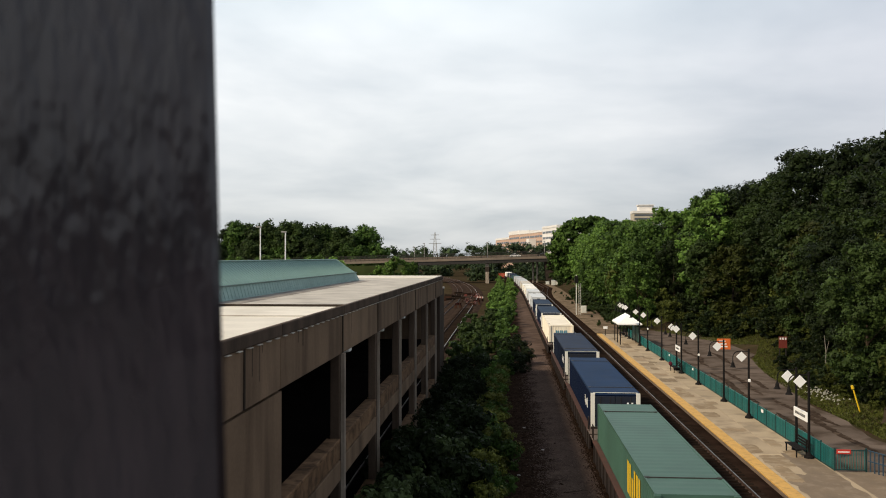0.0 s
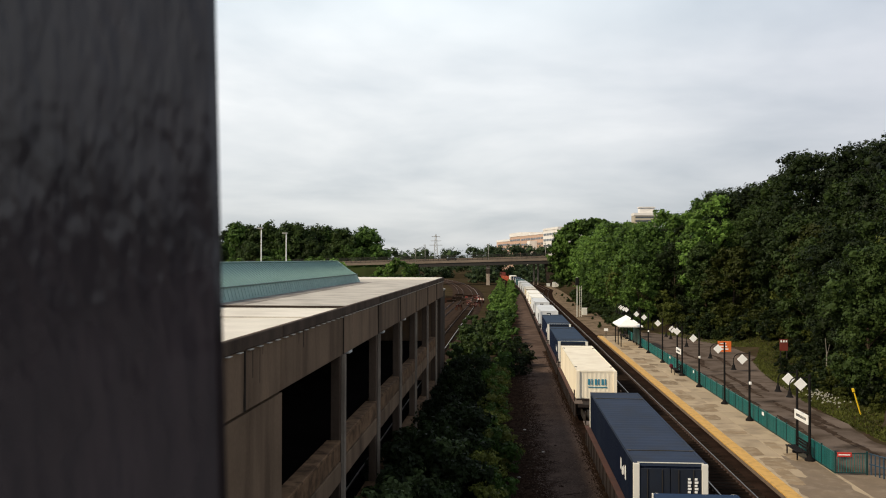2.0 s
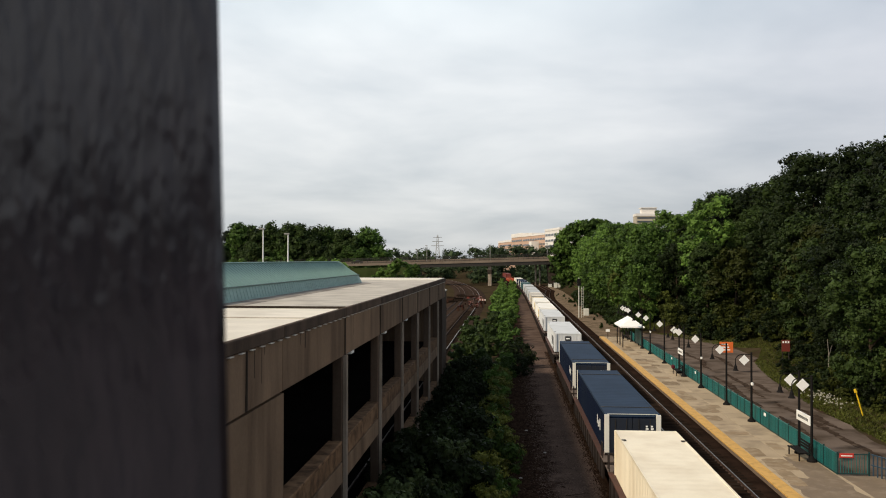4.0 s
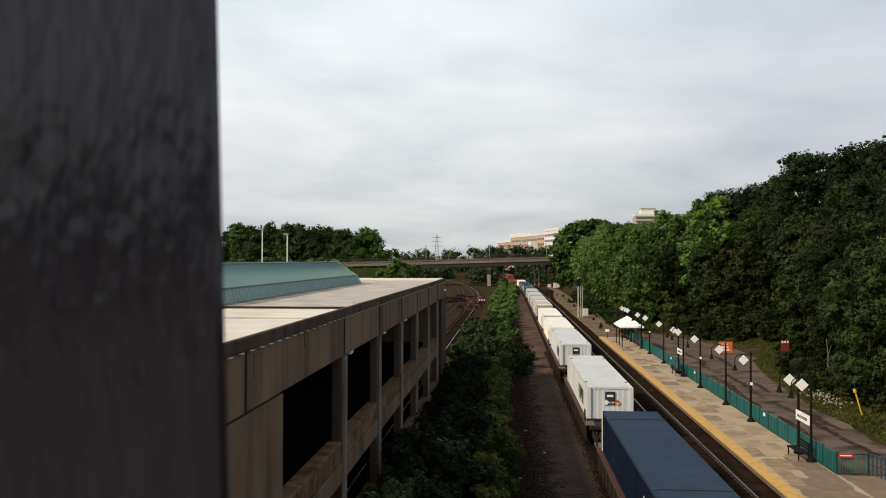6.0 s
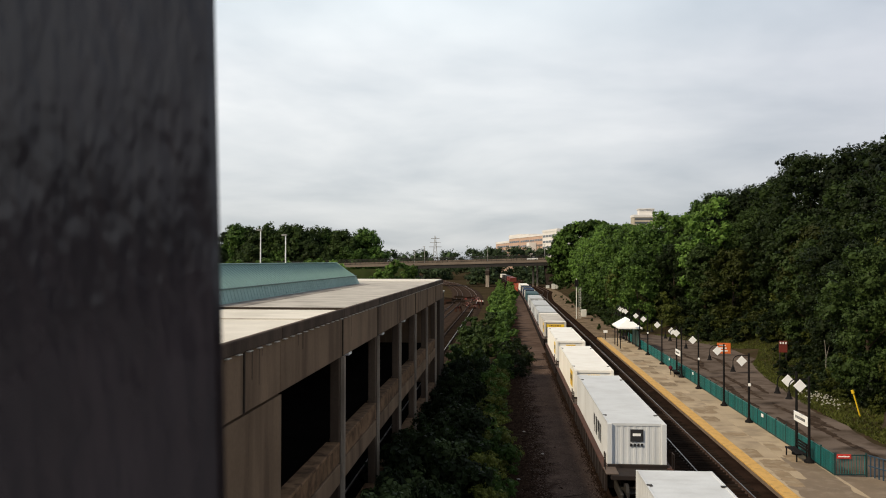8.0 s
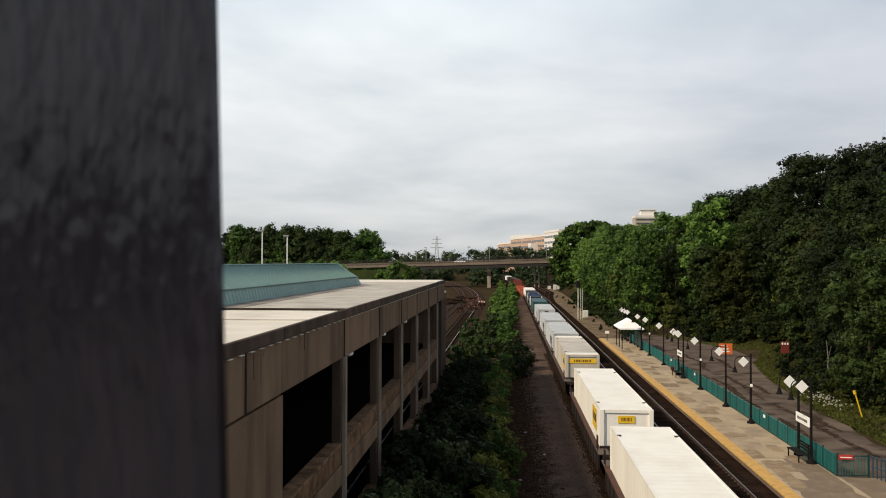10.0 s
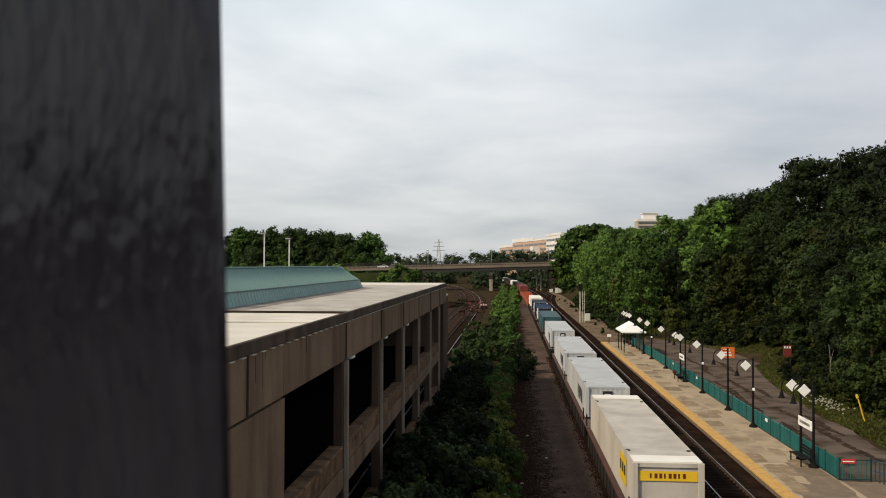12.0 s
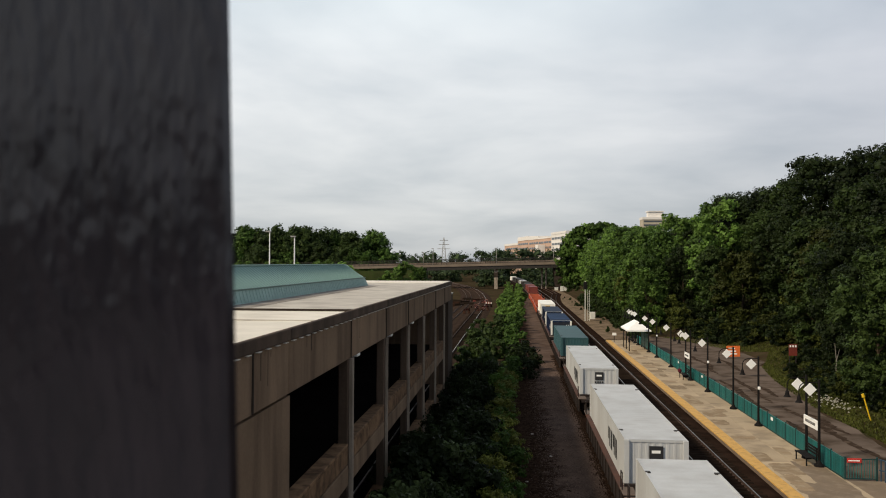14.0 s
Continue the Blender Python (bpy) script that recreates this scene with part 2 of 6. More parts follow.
M = {
    "earth": mat("earth", (0.052, 0.036, 0.023), 0.95, 0.5, 0.2, 6, 0.6, dirt=(0.03, 0.034, 0.012), dirt_amount=0.8),
    "grass": mat("grass", (0.035, 0.05, 0.013), 0.9, 0.45, 0.3, 9, 0.6, dirt=(0.055, 0.045, 0.022), dirt_amount=0.5),
    "ballast": mat("ballast", (0.027, 0.016, 0.0115), 0.95, 0.6, 0.5, 16, 1.0, dirt=(0.01, 0.007, 0.005), dirt_amount=0.8),
    "yard": mat("yard", (0.048, 0.033, 0.026), 0.95, 0.6, 0.5, 12, 1.0, dirt=(0.02, 0.014, 0.01), dirt_amount=0.8),
    # darker concrete for set-back columns, their shade put into the colour; fascia too
    "concrete_col": mat("concrete_col", (0.105, 0.074, 0.053), 0.9, 0.3, 0.5, 10, 0.3, dirt=(0.03, 0.02, 0.014), dirt_amount=0.8, streak=0.15, piece=0.1),
    "gravel": mat("gravel", (0.13, 0.085, 0.062), 0.95, 0.5, 0.35, 18, 1.0, dirt=(0.05, 0.032, 0.023), dirt_amount=0.75),
    "lane": mat("lane", (0.138, 0.108, 0.09), 0.92, 0.3, 0.25, 14, 0.6, edge=(0.45, 0.65), dirt=(0.06, 0.045, 0.034), dirt_amount=0.8),
    "rut": mat("rut", (0.048, 0.034, 0.026), 1.0, 0.35, 0.8, 14, 0.3, dirt=(0.1, 0.074, 0.057), dirt_amount=0.9, edge=(0.5, 0.62)),
    "tie": mat("tie", (0.021, 0.015, 0.0115), 0.95, 0.4, 2, 20, 0.5, piece=0.3),
    "rail": mat("rail", (0.06, 0.032, 0.02), 0.75, 0.3, 3, 20, 0.2, metal=0.3),
    "rail_top": mat("rail_top", (0.24, 0.22, 0.205), 0.35, 0.15, 1, 30, 0.0, metal=1.0),
    "slab": mat("slab", (0.40, 0.315, 0.215), 0.85, 0.2, 0.3, 18, 0.25, dirt=(0.2, 0.155, 0.11), dirt_amount=0.6, piece=0.07, edge=(0.5, 0.66)),
    "damp": mat("damp", (0.255, 0.187, 0.118), 0.85, 0.25, 0.9, 10, 0.15, dirt=(0.34, 0.27, 0.185), dirt_amount=0.9, piece=0.25, edge=(0.48, 0.66)),
    "wet": mat("wet", (0.185, 0.134, 0.086), 0.75, 0.25, 0.7, 10, 0.15, dirt=(0.26, 0.2, 0.138), dirt_amount=0.7, edge=(0.5, 0.66)),
    "yellow": mat("yellow", (0.6, 0.35, 0.09), 0.7, 0.2, 1.2, 25, 0.2, dirt=(0.2, 0.115, 0.045), dirt_amount=0.6, edge=(0.5, 0.75)),
    "kerb": mat("kerb", (0.16, 0.12, 0.09), 0.9, 0.3, 1, 12, 0.3),
    "deck_grey": mat("deck_grey", (0.26, 0.26, 0.285), 0.85, 0.2, 0.5, 12, 0.2, dirt=(0.18, 0.18, 0.2), dirt_amount=0.5),
    "concrete": mat("concrete", (0.215, 0.145, 0.092), 0.9, 0.22, 0.5, 10, 0.3, dirt=(0.05, 0.032, 0.021), dirt_amount=0.7, streak=0.13, piece=0.1),
    "concrete_dark": mat("concrete_dark", (0.05, 0.04, 0.033), 0.92, 0.3, 0.4, 8, 0.2, dirt=(0.02, 0.016, 0.013), dirt_amount=0.7),
    "roof_white": mat("roof_white", (0.74, 0.69, 0.6), 0.8, 0.1, 0.3, 12, 0.08, dirt=(0.5, 0.46, 0.39), dirt_amount=0.6),
    "roof": mat("roof", (0.5, 0.46, 0.4), 0.8, 0.16, 0.35, 12, 0.1, dirt=(0.24, 0.21, 0.18), dirt_amount=0.7),
    "roof_stain": mat("roof_stain", (0.3, 0.265, 0.225), 0.8, 0.4, 0.35, 12, 0.1, dirt=(0.12, 0.1, 0.085), dirt_amount=0.85, edge=(0.35, 0.6)),
    "teal_metal": mat("teal_metal", (0.27, 0.42, 0.38), 0.55, 0.12, 0.6, 20, 0.04, dirt=(0.18, 0.29, 0.265), dirt_amount=0.5),
    "teal_paint": mat("teal_paint", (0.009, 0.125, 0.122), 0.45, 0.25, 1, 20, 0.05, piece=0.3),
    "teal_dark_paint": mat("teal_dark_paint", (0.004, 0.036, 0.036), 0.5, 0.2, 1, 20, 0.05),
    "black_paint": mat("black_paint", (0.010, 0.009, 0.009), 0.82, 0.3, 3, 30, 0.05),
    "white_sign": mat("white_sign", (0.88, 0.88, 0.86), 0.5, 0.05, 2, 20, 0.0),
    "grey_post": post_mat("grey_post"),
    # lightened to put haze on the far pylon; shared with the lamp masts
    "grey_metal": mat("grey_metal", (0.32, 0.31, 0.29), 0.5, 0.2, 2, 20, 0.05, metal=0.2),
    # near-black concrete: the shade inside the bays put into the colour
    "bay_shade": mat("bay_shade", (0.012, 0.01, 0.009), 0.95, 0.3, 0.4, 8, 0.1),
    "water_stain": mat("water_stain", (0.07, 0.047, 0.032), 0.9, 0.45, 2, 12, 0.1, piece=0.4),
    "plate": mat("plate", (0.12, 0.088, 0.07), 0.8, 0.3, 2, 14, 0.1),
    "tower_grey": mat("tower_grey", (0.085, 0.062, 0.046), 0.9, 0.3, 0.5, 10, 0.2, dirt=(0.06, 0.045, 0.035), dirt_amount=0.8, streak=0.2),
    "sill": mat("sill", (0.2, 0.12, 0.066), 0.9, 0.4, 1.1, 10, 0.3, dirt=(0.04, 0.022, 0.013), dirt_amount=0.85, piece=0.15),
    "teal_dark": mat("teal_dark", (0.1, 0.17, 0.155), 0.6, 0.1, 1, 20, 0.03),
    "rail_blue": mat("rail_blue", (0.018, 0.045, 0.075), 0.5, 0.15, 2, 20, 0.03),
    "orange": mat("orange", (0.75, 0.16, 0.03), 0.6, 0.15, 3, 20, 0.0),
    "red": mat("red", (0.5, 0.03, 0.02), 0.6, 0.15, 3, 20, 0.0),
    "red_cloth": mat("red_cloth", (0.09, 0.014, 0.024), 0.9, 0.3, 4, 20, 0.2),
    "yellow_plastic": mat("yellow_plastic", (0.75, 0.5, 0.02), 0.5, 0.1, 3, 20, 0.0),
    "ink": mat("ink", (0.02, 0.02, 0.022), 0.6, 0.2, 2, 10, 0.0),
    "bark": mat("bark", (0.05, 0.038, 0.028), 0.95, 0.4, 3, 18, 0.8),
    "brick_far": mat("brick_far", (0.5, 0.34, 0.255), 0.9, 0.15, 0.1, 2, 0.1),
    "stone_far": mat("stone_far", (0.72, 0.69, 0.65), 0.85, 0.1, 0.1, 2, 0.1),
    "tower_far": mat("tower_far", (0.42, 0.37, 0.29), 0.85, 0.1, 0.1, 2, 0.1),
    "glass_far": mat("glass_far", (0.06, 0.07, 0.08), 0.15, 0.2, 0.3, 2, 0.0),
    "box_cream": mat("box_cream", (0.88, 0.8, 0.64), 0.6, 0.06, 0.4, 12, 0.03, dirt=(0.55, 0.44, 0.3), dirt_amount=0.35, streak=0.2),
    "box_white": mat("box_white", (0.63, 0.65, 0.665), 0.55, 0.08, 0.4, 12, 0.03, dirt=(0.43, 0.43, 0.43), dirt_amount=0.4, streak=0.2),
    # grey paint again, darkened for the weaker sun on the later boxes
    "box_ash": mat("box_ash", (0.5, 0.515, 0.525), 0.55, 0.1, 0.4, 12, 0.03, dirt=(0.33, 0.32, 0.31), dirt_amount=0.45, streak=0.2),
    "box_bright": mat("box_bright", (0.9, 0.875, 0.81), 0.55, 0.05, 0.4, 12, 0.03, dirt=(0.65, 0.58, 0.48), dirt_amount=0.3, streak=0.2),
    "box_dusty": mat("box_dusty", (0.55, 0.51, 0.45), 0.7, 0.12, 0.3, 12, 0.03, dirt=(0.34, 0.3, 0.26), dirt_amount=0.7, streak=0.4),
    "box_teal": mat("box_teal", (0.022, 0.075, 0.085), 0.6, 0.2, 0.3, 12, 0.03, dirt=(0.02, 0.05, 0.055), dirt_amount=0.6, streak=0.3),
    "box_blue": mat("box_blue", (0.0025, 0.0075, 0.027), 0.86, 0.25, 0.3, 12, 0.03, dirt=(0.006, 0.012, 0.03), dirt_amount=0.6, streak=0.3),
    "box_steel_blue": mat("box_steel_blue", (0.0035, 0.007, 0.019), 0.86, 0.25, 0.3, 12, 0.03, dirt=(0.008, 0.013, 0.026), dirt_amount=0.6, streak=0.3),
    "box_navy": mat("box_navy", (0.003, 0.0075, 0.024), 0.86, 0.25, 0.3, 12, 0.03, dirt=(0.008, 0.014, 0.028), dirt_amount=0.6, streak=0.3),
    "box_green": mat("box_green", (0.055, 0.125, 0.095), 0.55, 0.12, 0.3, 12, 0.03, dirt=(0.038, 0.08, 0.065), dirt_amount=0.5, streak=0.3),
    # roof sheets of the blue boxes, coloured paler than their walls
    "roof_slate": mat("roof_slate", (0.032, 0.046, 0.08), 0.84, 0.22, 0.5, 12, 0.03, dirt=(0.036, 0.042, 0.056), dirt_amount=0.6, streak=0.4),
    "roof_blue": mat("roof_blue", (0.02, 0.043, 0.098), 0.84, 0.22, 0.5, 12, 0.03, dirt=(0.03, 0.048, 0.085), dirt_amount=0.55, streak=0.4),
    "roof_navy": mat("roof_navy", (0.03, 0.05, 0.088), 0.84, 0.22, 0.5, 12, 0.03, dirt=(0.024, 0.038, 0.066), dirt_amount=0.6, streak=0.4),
    "maroon": mat("maroon", (0.12, 0.02, 0.012), 0.6, 0.1, 2, 20, 0.0),
    "post_white": mat("post_white", (0.75, 0.73, 0.66), 0.55, 0.06, 1, 12, 0.02),
    # shade of the sill side and its lit chord put into two rust colours
    "car_brown": mat("car_brown", (0.014, 0.0065, 0.004), 0.8, 0.35, 0.8, 14, 0.1, dirt=(0.007, 0.004, 0.003), dirt_amount=0.7),
    "chord": mat("chord", (0.068, 0.023, 0.0125), 0.8, 0.4, 0.8, 14, 0.1, dirt=(0.03, 0.014, 0.009), dirt_amount=0.7),
    "car_red": mat("car_red", (0.42, 0.085, 0.035), 0.7, 0.25, 0.6, 14, 0.1, dirt=(0.2, 0.06, 0.03), dirt_amount=0.5),
    "dusty_white": mat("dusty_white", (0.4, 0.36, 0.33), 0.8, 0.3, 2, 12, 0.1),
    "dusty_pink": mat("dusty_pink", (0.3, 0.16, 0.14), 0.9, 0.3, 2, 12, 0.1),
    "pale_bark": mat("pale_bark", (0.2, 0.185, 0.16), 0.9, 0.3, 2, 12, 0.2),
    "rust": mat("rust", (0.05, 0.026, 0.018), 0.95, 0.4, 1.5, 12, 0.3, piece=0.3),
    "steel_dark": mat("steel_dark", (0.04, 0.035, 0.03), 0.6, 0.3, 2, 20, 0.1, metal=0.5),
    "logo_yellow": mat("logo_yellow", (0.80, 0.52, 0.02), 0.55, 0.08, 2, 20, 0.0),
    "logo_blue": mat("logo_blue", (0.03, 0.22, 0.33), 0.55, 0.08, 2, 20, 0.0),
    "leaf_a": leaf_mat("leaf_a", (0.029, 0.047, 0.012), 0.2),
    "leaf_olive": leaf_mat("leaf_olive", (0.052, 0.063, 0.013), 0.2),
    "rail_worn": mat("rail_worn", (0.42, 0.39, 0.36), 0.45, 0.2, 2, 20, 0.0, metal=0.7),
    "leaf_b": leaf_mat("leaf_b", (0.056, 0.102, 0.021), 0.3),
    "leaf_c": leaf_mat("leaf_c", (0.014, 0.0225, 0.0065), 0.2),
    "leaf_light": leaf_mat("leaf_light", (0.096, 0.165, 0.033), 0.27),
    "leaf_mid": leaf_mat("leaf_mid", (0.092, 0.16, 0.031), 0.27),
    # grey-green lightened for the lit leaf tips low by the wall
    "leaf_lit_tips": leaf_mat("leaf_lit_tips", (0.066, 0.092, 0.034), 0.5),
    "petal": mat("petal", (0.72, 0.7, 0.62), 0.8, 0.2, 2, 12, 0.0),
    "leaf_grass": leaf_mat("leaf_grass", (0.064, 0.072, 0.015), 0.3),
    # lightened for the sunlit strip of shrubs along the path
    "leaf_sunlit": leaf_mat("leaf_sunlit", (0.11, 0.12, 0.025), 0.4),
    "door_dark": mat("door_dark", (0.006, 0.011, 0.024), 0.6, 0.3, 1, 14, 0.03, dirt=(0.012, 0.014, 0.018), dirt_amount=0.6),
    "pier_light": mat("pier_light", (0.36, 0.3, 0.24), 0.85, 0.25, 0.8, 10, 0.2, dirt=(0.12, 0.09, 0.065), dirt_amount=0.7, streak=0.2),
    "silver": mat("silver", (0.62, 0.61, 0.55), 0.6, 0.12, 2, 20, 0.03),
    "box_red": mat("box_red", (0.17, 0.028, 0.018), 0.6, 0.15, 0.4, 12, 0.03, dirt=(0.08, 0.02, 0.014), dirt_amount=0.5),
    "litter": mat("litter", (0.055, 0.038, 0.029), 0.95, 0.5, 0.5, 9, 1.0, dirt=(0.02, 0.013, 0.01), dirt_amount=0.8),
    "path": verge_mat("path"),
    "dirt": mat("dirt", (0.2, 0.148, 0.105), 0.95, 0.5, 0.35, 10, 0.8, dirt=(0.06, 0.05, 0.026), dirt_amount=0.85),
    "deck_edge": mat("deck_edge", (0.21, 0.168, 0.13), 0.9, 0.2, 0.1, 3, 0.1, dirt=(0.13, 0.1, 0.08), dirt_amount=0.7),
    "leaf_far": leaf_mat("leaf_far", (0.04, 0.062, 0.026)),
    "stones": mat("stones", (0.118, 0.085, 0.07), 0.95, 0.3, 1.5, 20, 0.0, island=0.5),
    "clods": mat("clods", (0.032, 0.02, 0.014), 0.95, 0.4, 1.5, 20, 0.0, island=0.5),
}


# ---------------------------------------------------------------- mesh helpers
def box(bm, x0, x1, y0, y1, z0, z1, bevel=0.0):
    m = Matrix.Translation(((x0 + x1) / 2, (y0 + y1) / 2, (z0 + z1) / 2)) @ Matrix.Diagonal((x1 - x0, y1 - y0, z1 - z0, 1))
    vs = bmesh.ops.create_cube(bm, size=1.0, matrix=m)["verts"]
    if bevel:
        es = list({e for v in vs for e in v.link_edges})
        bmesh.ops.bevel(bm, geom=es, offset=bevel, segments=1, affect="EDGES", profile=0.5)
    return vs


def tube(bm, a, b, r0, r1=None, sides=8):
    a, b = Vector(a), Vector(b)
    r1 = r0 if r1 is None else r1
    q = (b - a).to_track_quat("Z", "Y").to_matrix().to_4x4()
    m = Matrix.Translation((a + b) / 2) @ q
    return bmesh.ops.create_cone(bm, cap_ends=True, segments=sides, radius1=r0, radius2=r1, depth=(b - a).length, matrix=m)["verts"]


def prism(bm, pts, y0, y1):
    """A solid of constant section: pts are (x, z), drawn from y0 to y1."""
    a = [bm.verts.new((x, y0, z)) for x, z in pts]
    b = [bm.verts.new((x, y1, z)) for x, z in pts]
    k = len(pts)
    for i in range(k):
        bm.faces.new((a[i], a[(i + 1) % k], b[(i + 1) % k], b[i]))
    bm.faces.new(a[::-1]), bm.faces.new(b)
    bmesh.ops.recalc_face_normals(bm, faces=bm.faces[:])


def data_of(name, bm, material):
    me = bpy.data.meshes.new(name)
    bm.to_mesh(me)
    bm.free()
    me.materials.append(M[material])
    return me


def part(name, bm, material, parent=None, label=""):
    me = bm if isinstance(bm, bpy.types.Mesh) else data_of(name, bm, material)
    ob = new(name, me)
    if parent:
        ob.parent = parent
    return tagged(ob, label)


def thing(name, label, category, at=None, group="", kind=""):
    ob = new(name)
    ob.empty_display_size = 0.3
    if at is not None:
        ob.matrix_basis = at
    return tagged(ob, label, category, group, kind)


def setting(name, bm, material, label, category=""):
    return tagged(part(name, bm, material), label, category, kind="structure")


def bars(name, boxes, material, parent, label=""):
    """Lettering as plain bars, each a part of its own."""
    for b in boxes:
        part(name, boxed(*b), material, parent, label)


def boxed(*args, **kw):
    bm = bmesh.new()
    box(bm, *args, **kw)
    return bm


def strip(path, half, z, thick=0.0, cross=None):
    """A band that follows path(y) -> x over the given stations, with a section cross of (offset, z)."""
    bm = bmesh.new()
    cross = cross or [(-half, z), (half, z)]
    rows = []
    for x, y in path:
        rows.append([bm.verts.new((x + o, y, h)) for o, h in cross])
    for r0, r1 in zip(rows, rows[1:]):
        for i in range(len(cross) - 1):
            bm.faces.new((r0[i], r0[i + 1], r1[i + 1], r1[i]))
    bmesh.ops.recalc_face_normals(bm, faces=bm.faces[:])
    return bm


# ---------------------------------------------------------------- the lines
TRAIN_X, NEAR_X = 5.88, 10.2


def bend(y):
    return -max(0.0, y - 200) ** 2 / (2 * 4600)


def train_line(y):
    return TRAIN_X + bend(y)


def near_line(y):
    return NEAR_X + bend(y)


def yard_line(y, x0=-8.0):
    return x0 - max(0.0, y - 190) ** 2 / (2 * 1250)


# ---------------------------------------------------------------- ground
def lift(x, y):
    """Height of the ground: a bank rises under the wood beside the platform, and another beyond the yard."""
    edge = 27 if y < 125 else 19
    h = -0.12
    if x > edge:
        h += 7.0 * (1 - math.exp(-(x - edge) / 22)) * min(1, max(0, (430 - y) / 80))
    if x > 25 and y > 318:
        h = max(h, 8.5 * min(1, (x - 25) / 6) * min(1, (y - 318) / 24) * min(1, max(0, (430 - y) / 60)))
    return h


def build_ground():
    bm = bmesh.new()
    xs = [-2600, -1200, -500, -250, -150, -90, -60, -40, -25, -15, -5, 5, 15] + [17 + 2.5 * i for i in range(22)] + [90, 130, 200, 400, 1000, 2600]
    ys = [-900, -300, -120, -60] + [-20 + 12 * i for i in range(40)] + [520, 600, 800, 1200, 2000, 3600]
    grid = [[bm.verts.new((x, y, lift(x, y))) for x in xs] for y in ys]
    for r0, r1 in zip(grid, grid[1:]):
        for i in range(len(xs) - 1):
            bm.faces.new((r0[i], r0[i + 1], r1[i + 1], r1[i]))
    setting("ground", bm, "earth", "brown earth with weeds and thin grass", "ground")


build_ground()
STATIONS = [-60 + 15 * i for i in range(17)] + [200 + 10 * i for i in range(50)]


def build_track(line, label, start=-60, sink=0.0, head_mat="rail_top", bed_mat="ballast"):
    path = [(line(y), y) for y in STATIONS if y >= start]
    bed = setting("ballast", strip(path, 0, 0, cross=[(-2.5, -0.11), (-1.75, 0.0 - sink), (1.75, 0.0 - sink), (2.5, -0.11)]), bed_mat,
            "dark rust-stained stone ballast under the " + label, "ballast")
    for side in (-0.7525, 0.7525):
        sec = [(side - 0.07, 0.0), (side - 0.03, 0.03), (side - 0.036, 0.168), (side + 0.036, 0.168), (side + 0.03, 0.03), (side + 0.07, 0.0)]
        r = setting("rail", strip(path, 0, 0, cross=sec), "rail", "rusty steel rail of the " + label, "rail")
        head = strip(path, 0, 0, cross=[(side - 0.03, 0.1695), (side - 0.02, 0.175), (side + 0.02, 0.175), (side + 0.03, 0.1695)])
        top = "rail" if head_mat == "rail_worn" and side < 0 else head_mat
        part("rail_head", head, top, r, "rusty running surface" if top == "rail" else "polished running surface")
    return bed


def build_ties(line, y0, y1, parent):
    me = data_of("tie", boxed(-1.3, 1.3, -0.11, 0.11, -0.1, 0.035, bevel=0.015), "tie")
    y = y0
    while y < y1:
        ob = part("tie", me, "tie", parent)
        ob.matrix_basis = pose(line(y) + random.uniform(-0.04, 0.04), y, 0, 0, 0, random.uniform(-1, 1))
        y += 0.56


def spur_line(y):
    return near_line(y) + 4.2 * max(0.0, min(1.0, (y - 215) / 75)) ** 1.6


build_track(train_line, "freight line")
build_ties(near_line, 26, 118, build_track(near_line, "platform line"))
build_track(spur_line, "spur line", 215, 0.006, "rail")
build_ties(yard_line, 95, 175, build_track(yard_line, "yard line", head_mat="rail_worn", bed_mat="yard"))
build_track(lambda y: yard_line(y, -12.2), "outer yard line", 0, 0.006, "rail", "yard")

# gravel walk beside the freight line
FINE = [-20 + 1.1 * i for i in range(220)] + [230 + 10 * i for i in range(40)]


def ragged(x0, reach, seed):
    """A line along the track whose edge wanders."""
    return [(x0 + bend(y) + reach * noise.noise(Vector((seed, y * 0.23, 0))) + 0.5 * reach * noise.noise(Vector((seed, y * 0.9, 3))), y) for y in FINE]


def between(left, right, z0, z1):
    bm = bmesh.new()
    a = [bm.verts.new((x, y, z0)) for x, y in left]
    b = [bm.verts.new((x, y, z1)) for x, y in right]
    for i in range(len(a) - 1):
        bm.faces.new((a[i], b[i], b[i + 1], a[i + 1]))
    return bm


setting("gravel_path", between(ragged(-1.3, 0.4, 5), ragged(4.5, 0.06, 2), -0.06, 0.012), "path", "brown gravel service path with leaf litter beside the freight line", "path")


def strewn(name, n, seed, spot, size, flat, material, label, category):
    """Small stones or clods lying on the ground, too many to count."""
    rng = np.random.default_rng(seed)
    base = np.array([(1, 0, 0), (-0.5, 0.87, 0), (-0.5, -0.87, 0), (0.1, 0.05, 0.8)])
    a = rng.uniform(0, 6.28, n)
    s = rng.uniform(*size, n)
    x, y = spot(rng, n)
    ca, sa = np.cos(a), np.sin(a)
    b = base[None] * (1 + rng.uniform(-0.35, 0.35, (n, 4, 1))) * s[:, None, None]
    v = np.stack([b[..., 0] * ca[:, None] - b[..., 1] * sa[:, None] + x[:, None], b[..., 0] * sa[:, None] + b[..., 1] * ca[:, None] + y[:, None], b[..., 2] * flat + np.clip(-0.06 + 0.0124 * (x + 1.3), -0.06, 0.012)[:, None] - 0.004], -1)
    me = bpy.data.meshes.new(name)
    me.from_pydata(v.reshape(-1, 3).tolist(), [], [f for i in range(n) for f in ((4 * i, 4 * i + 1, 4 * i + 3), (4 * i + 1, 4 * i + 2, 4 * i + 3), (4 * i + 2, 4 * i, 4 * i + 3))])
    me.materials.append(M[material])
    tagged(new(name, me), label, category, kind="stuff")


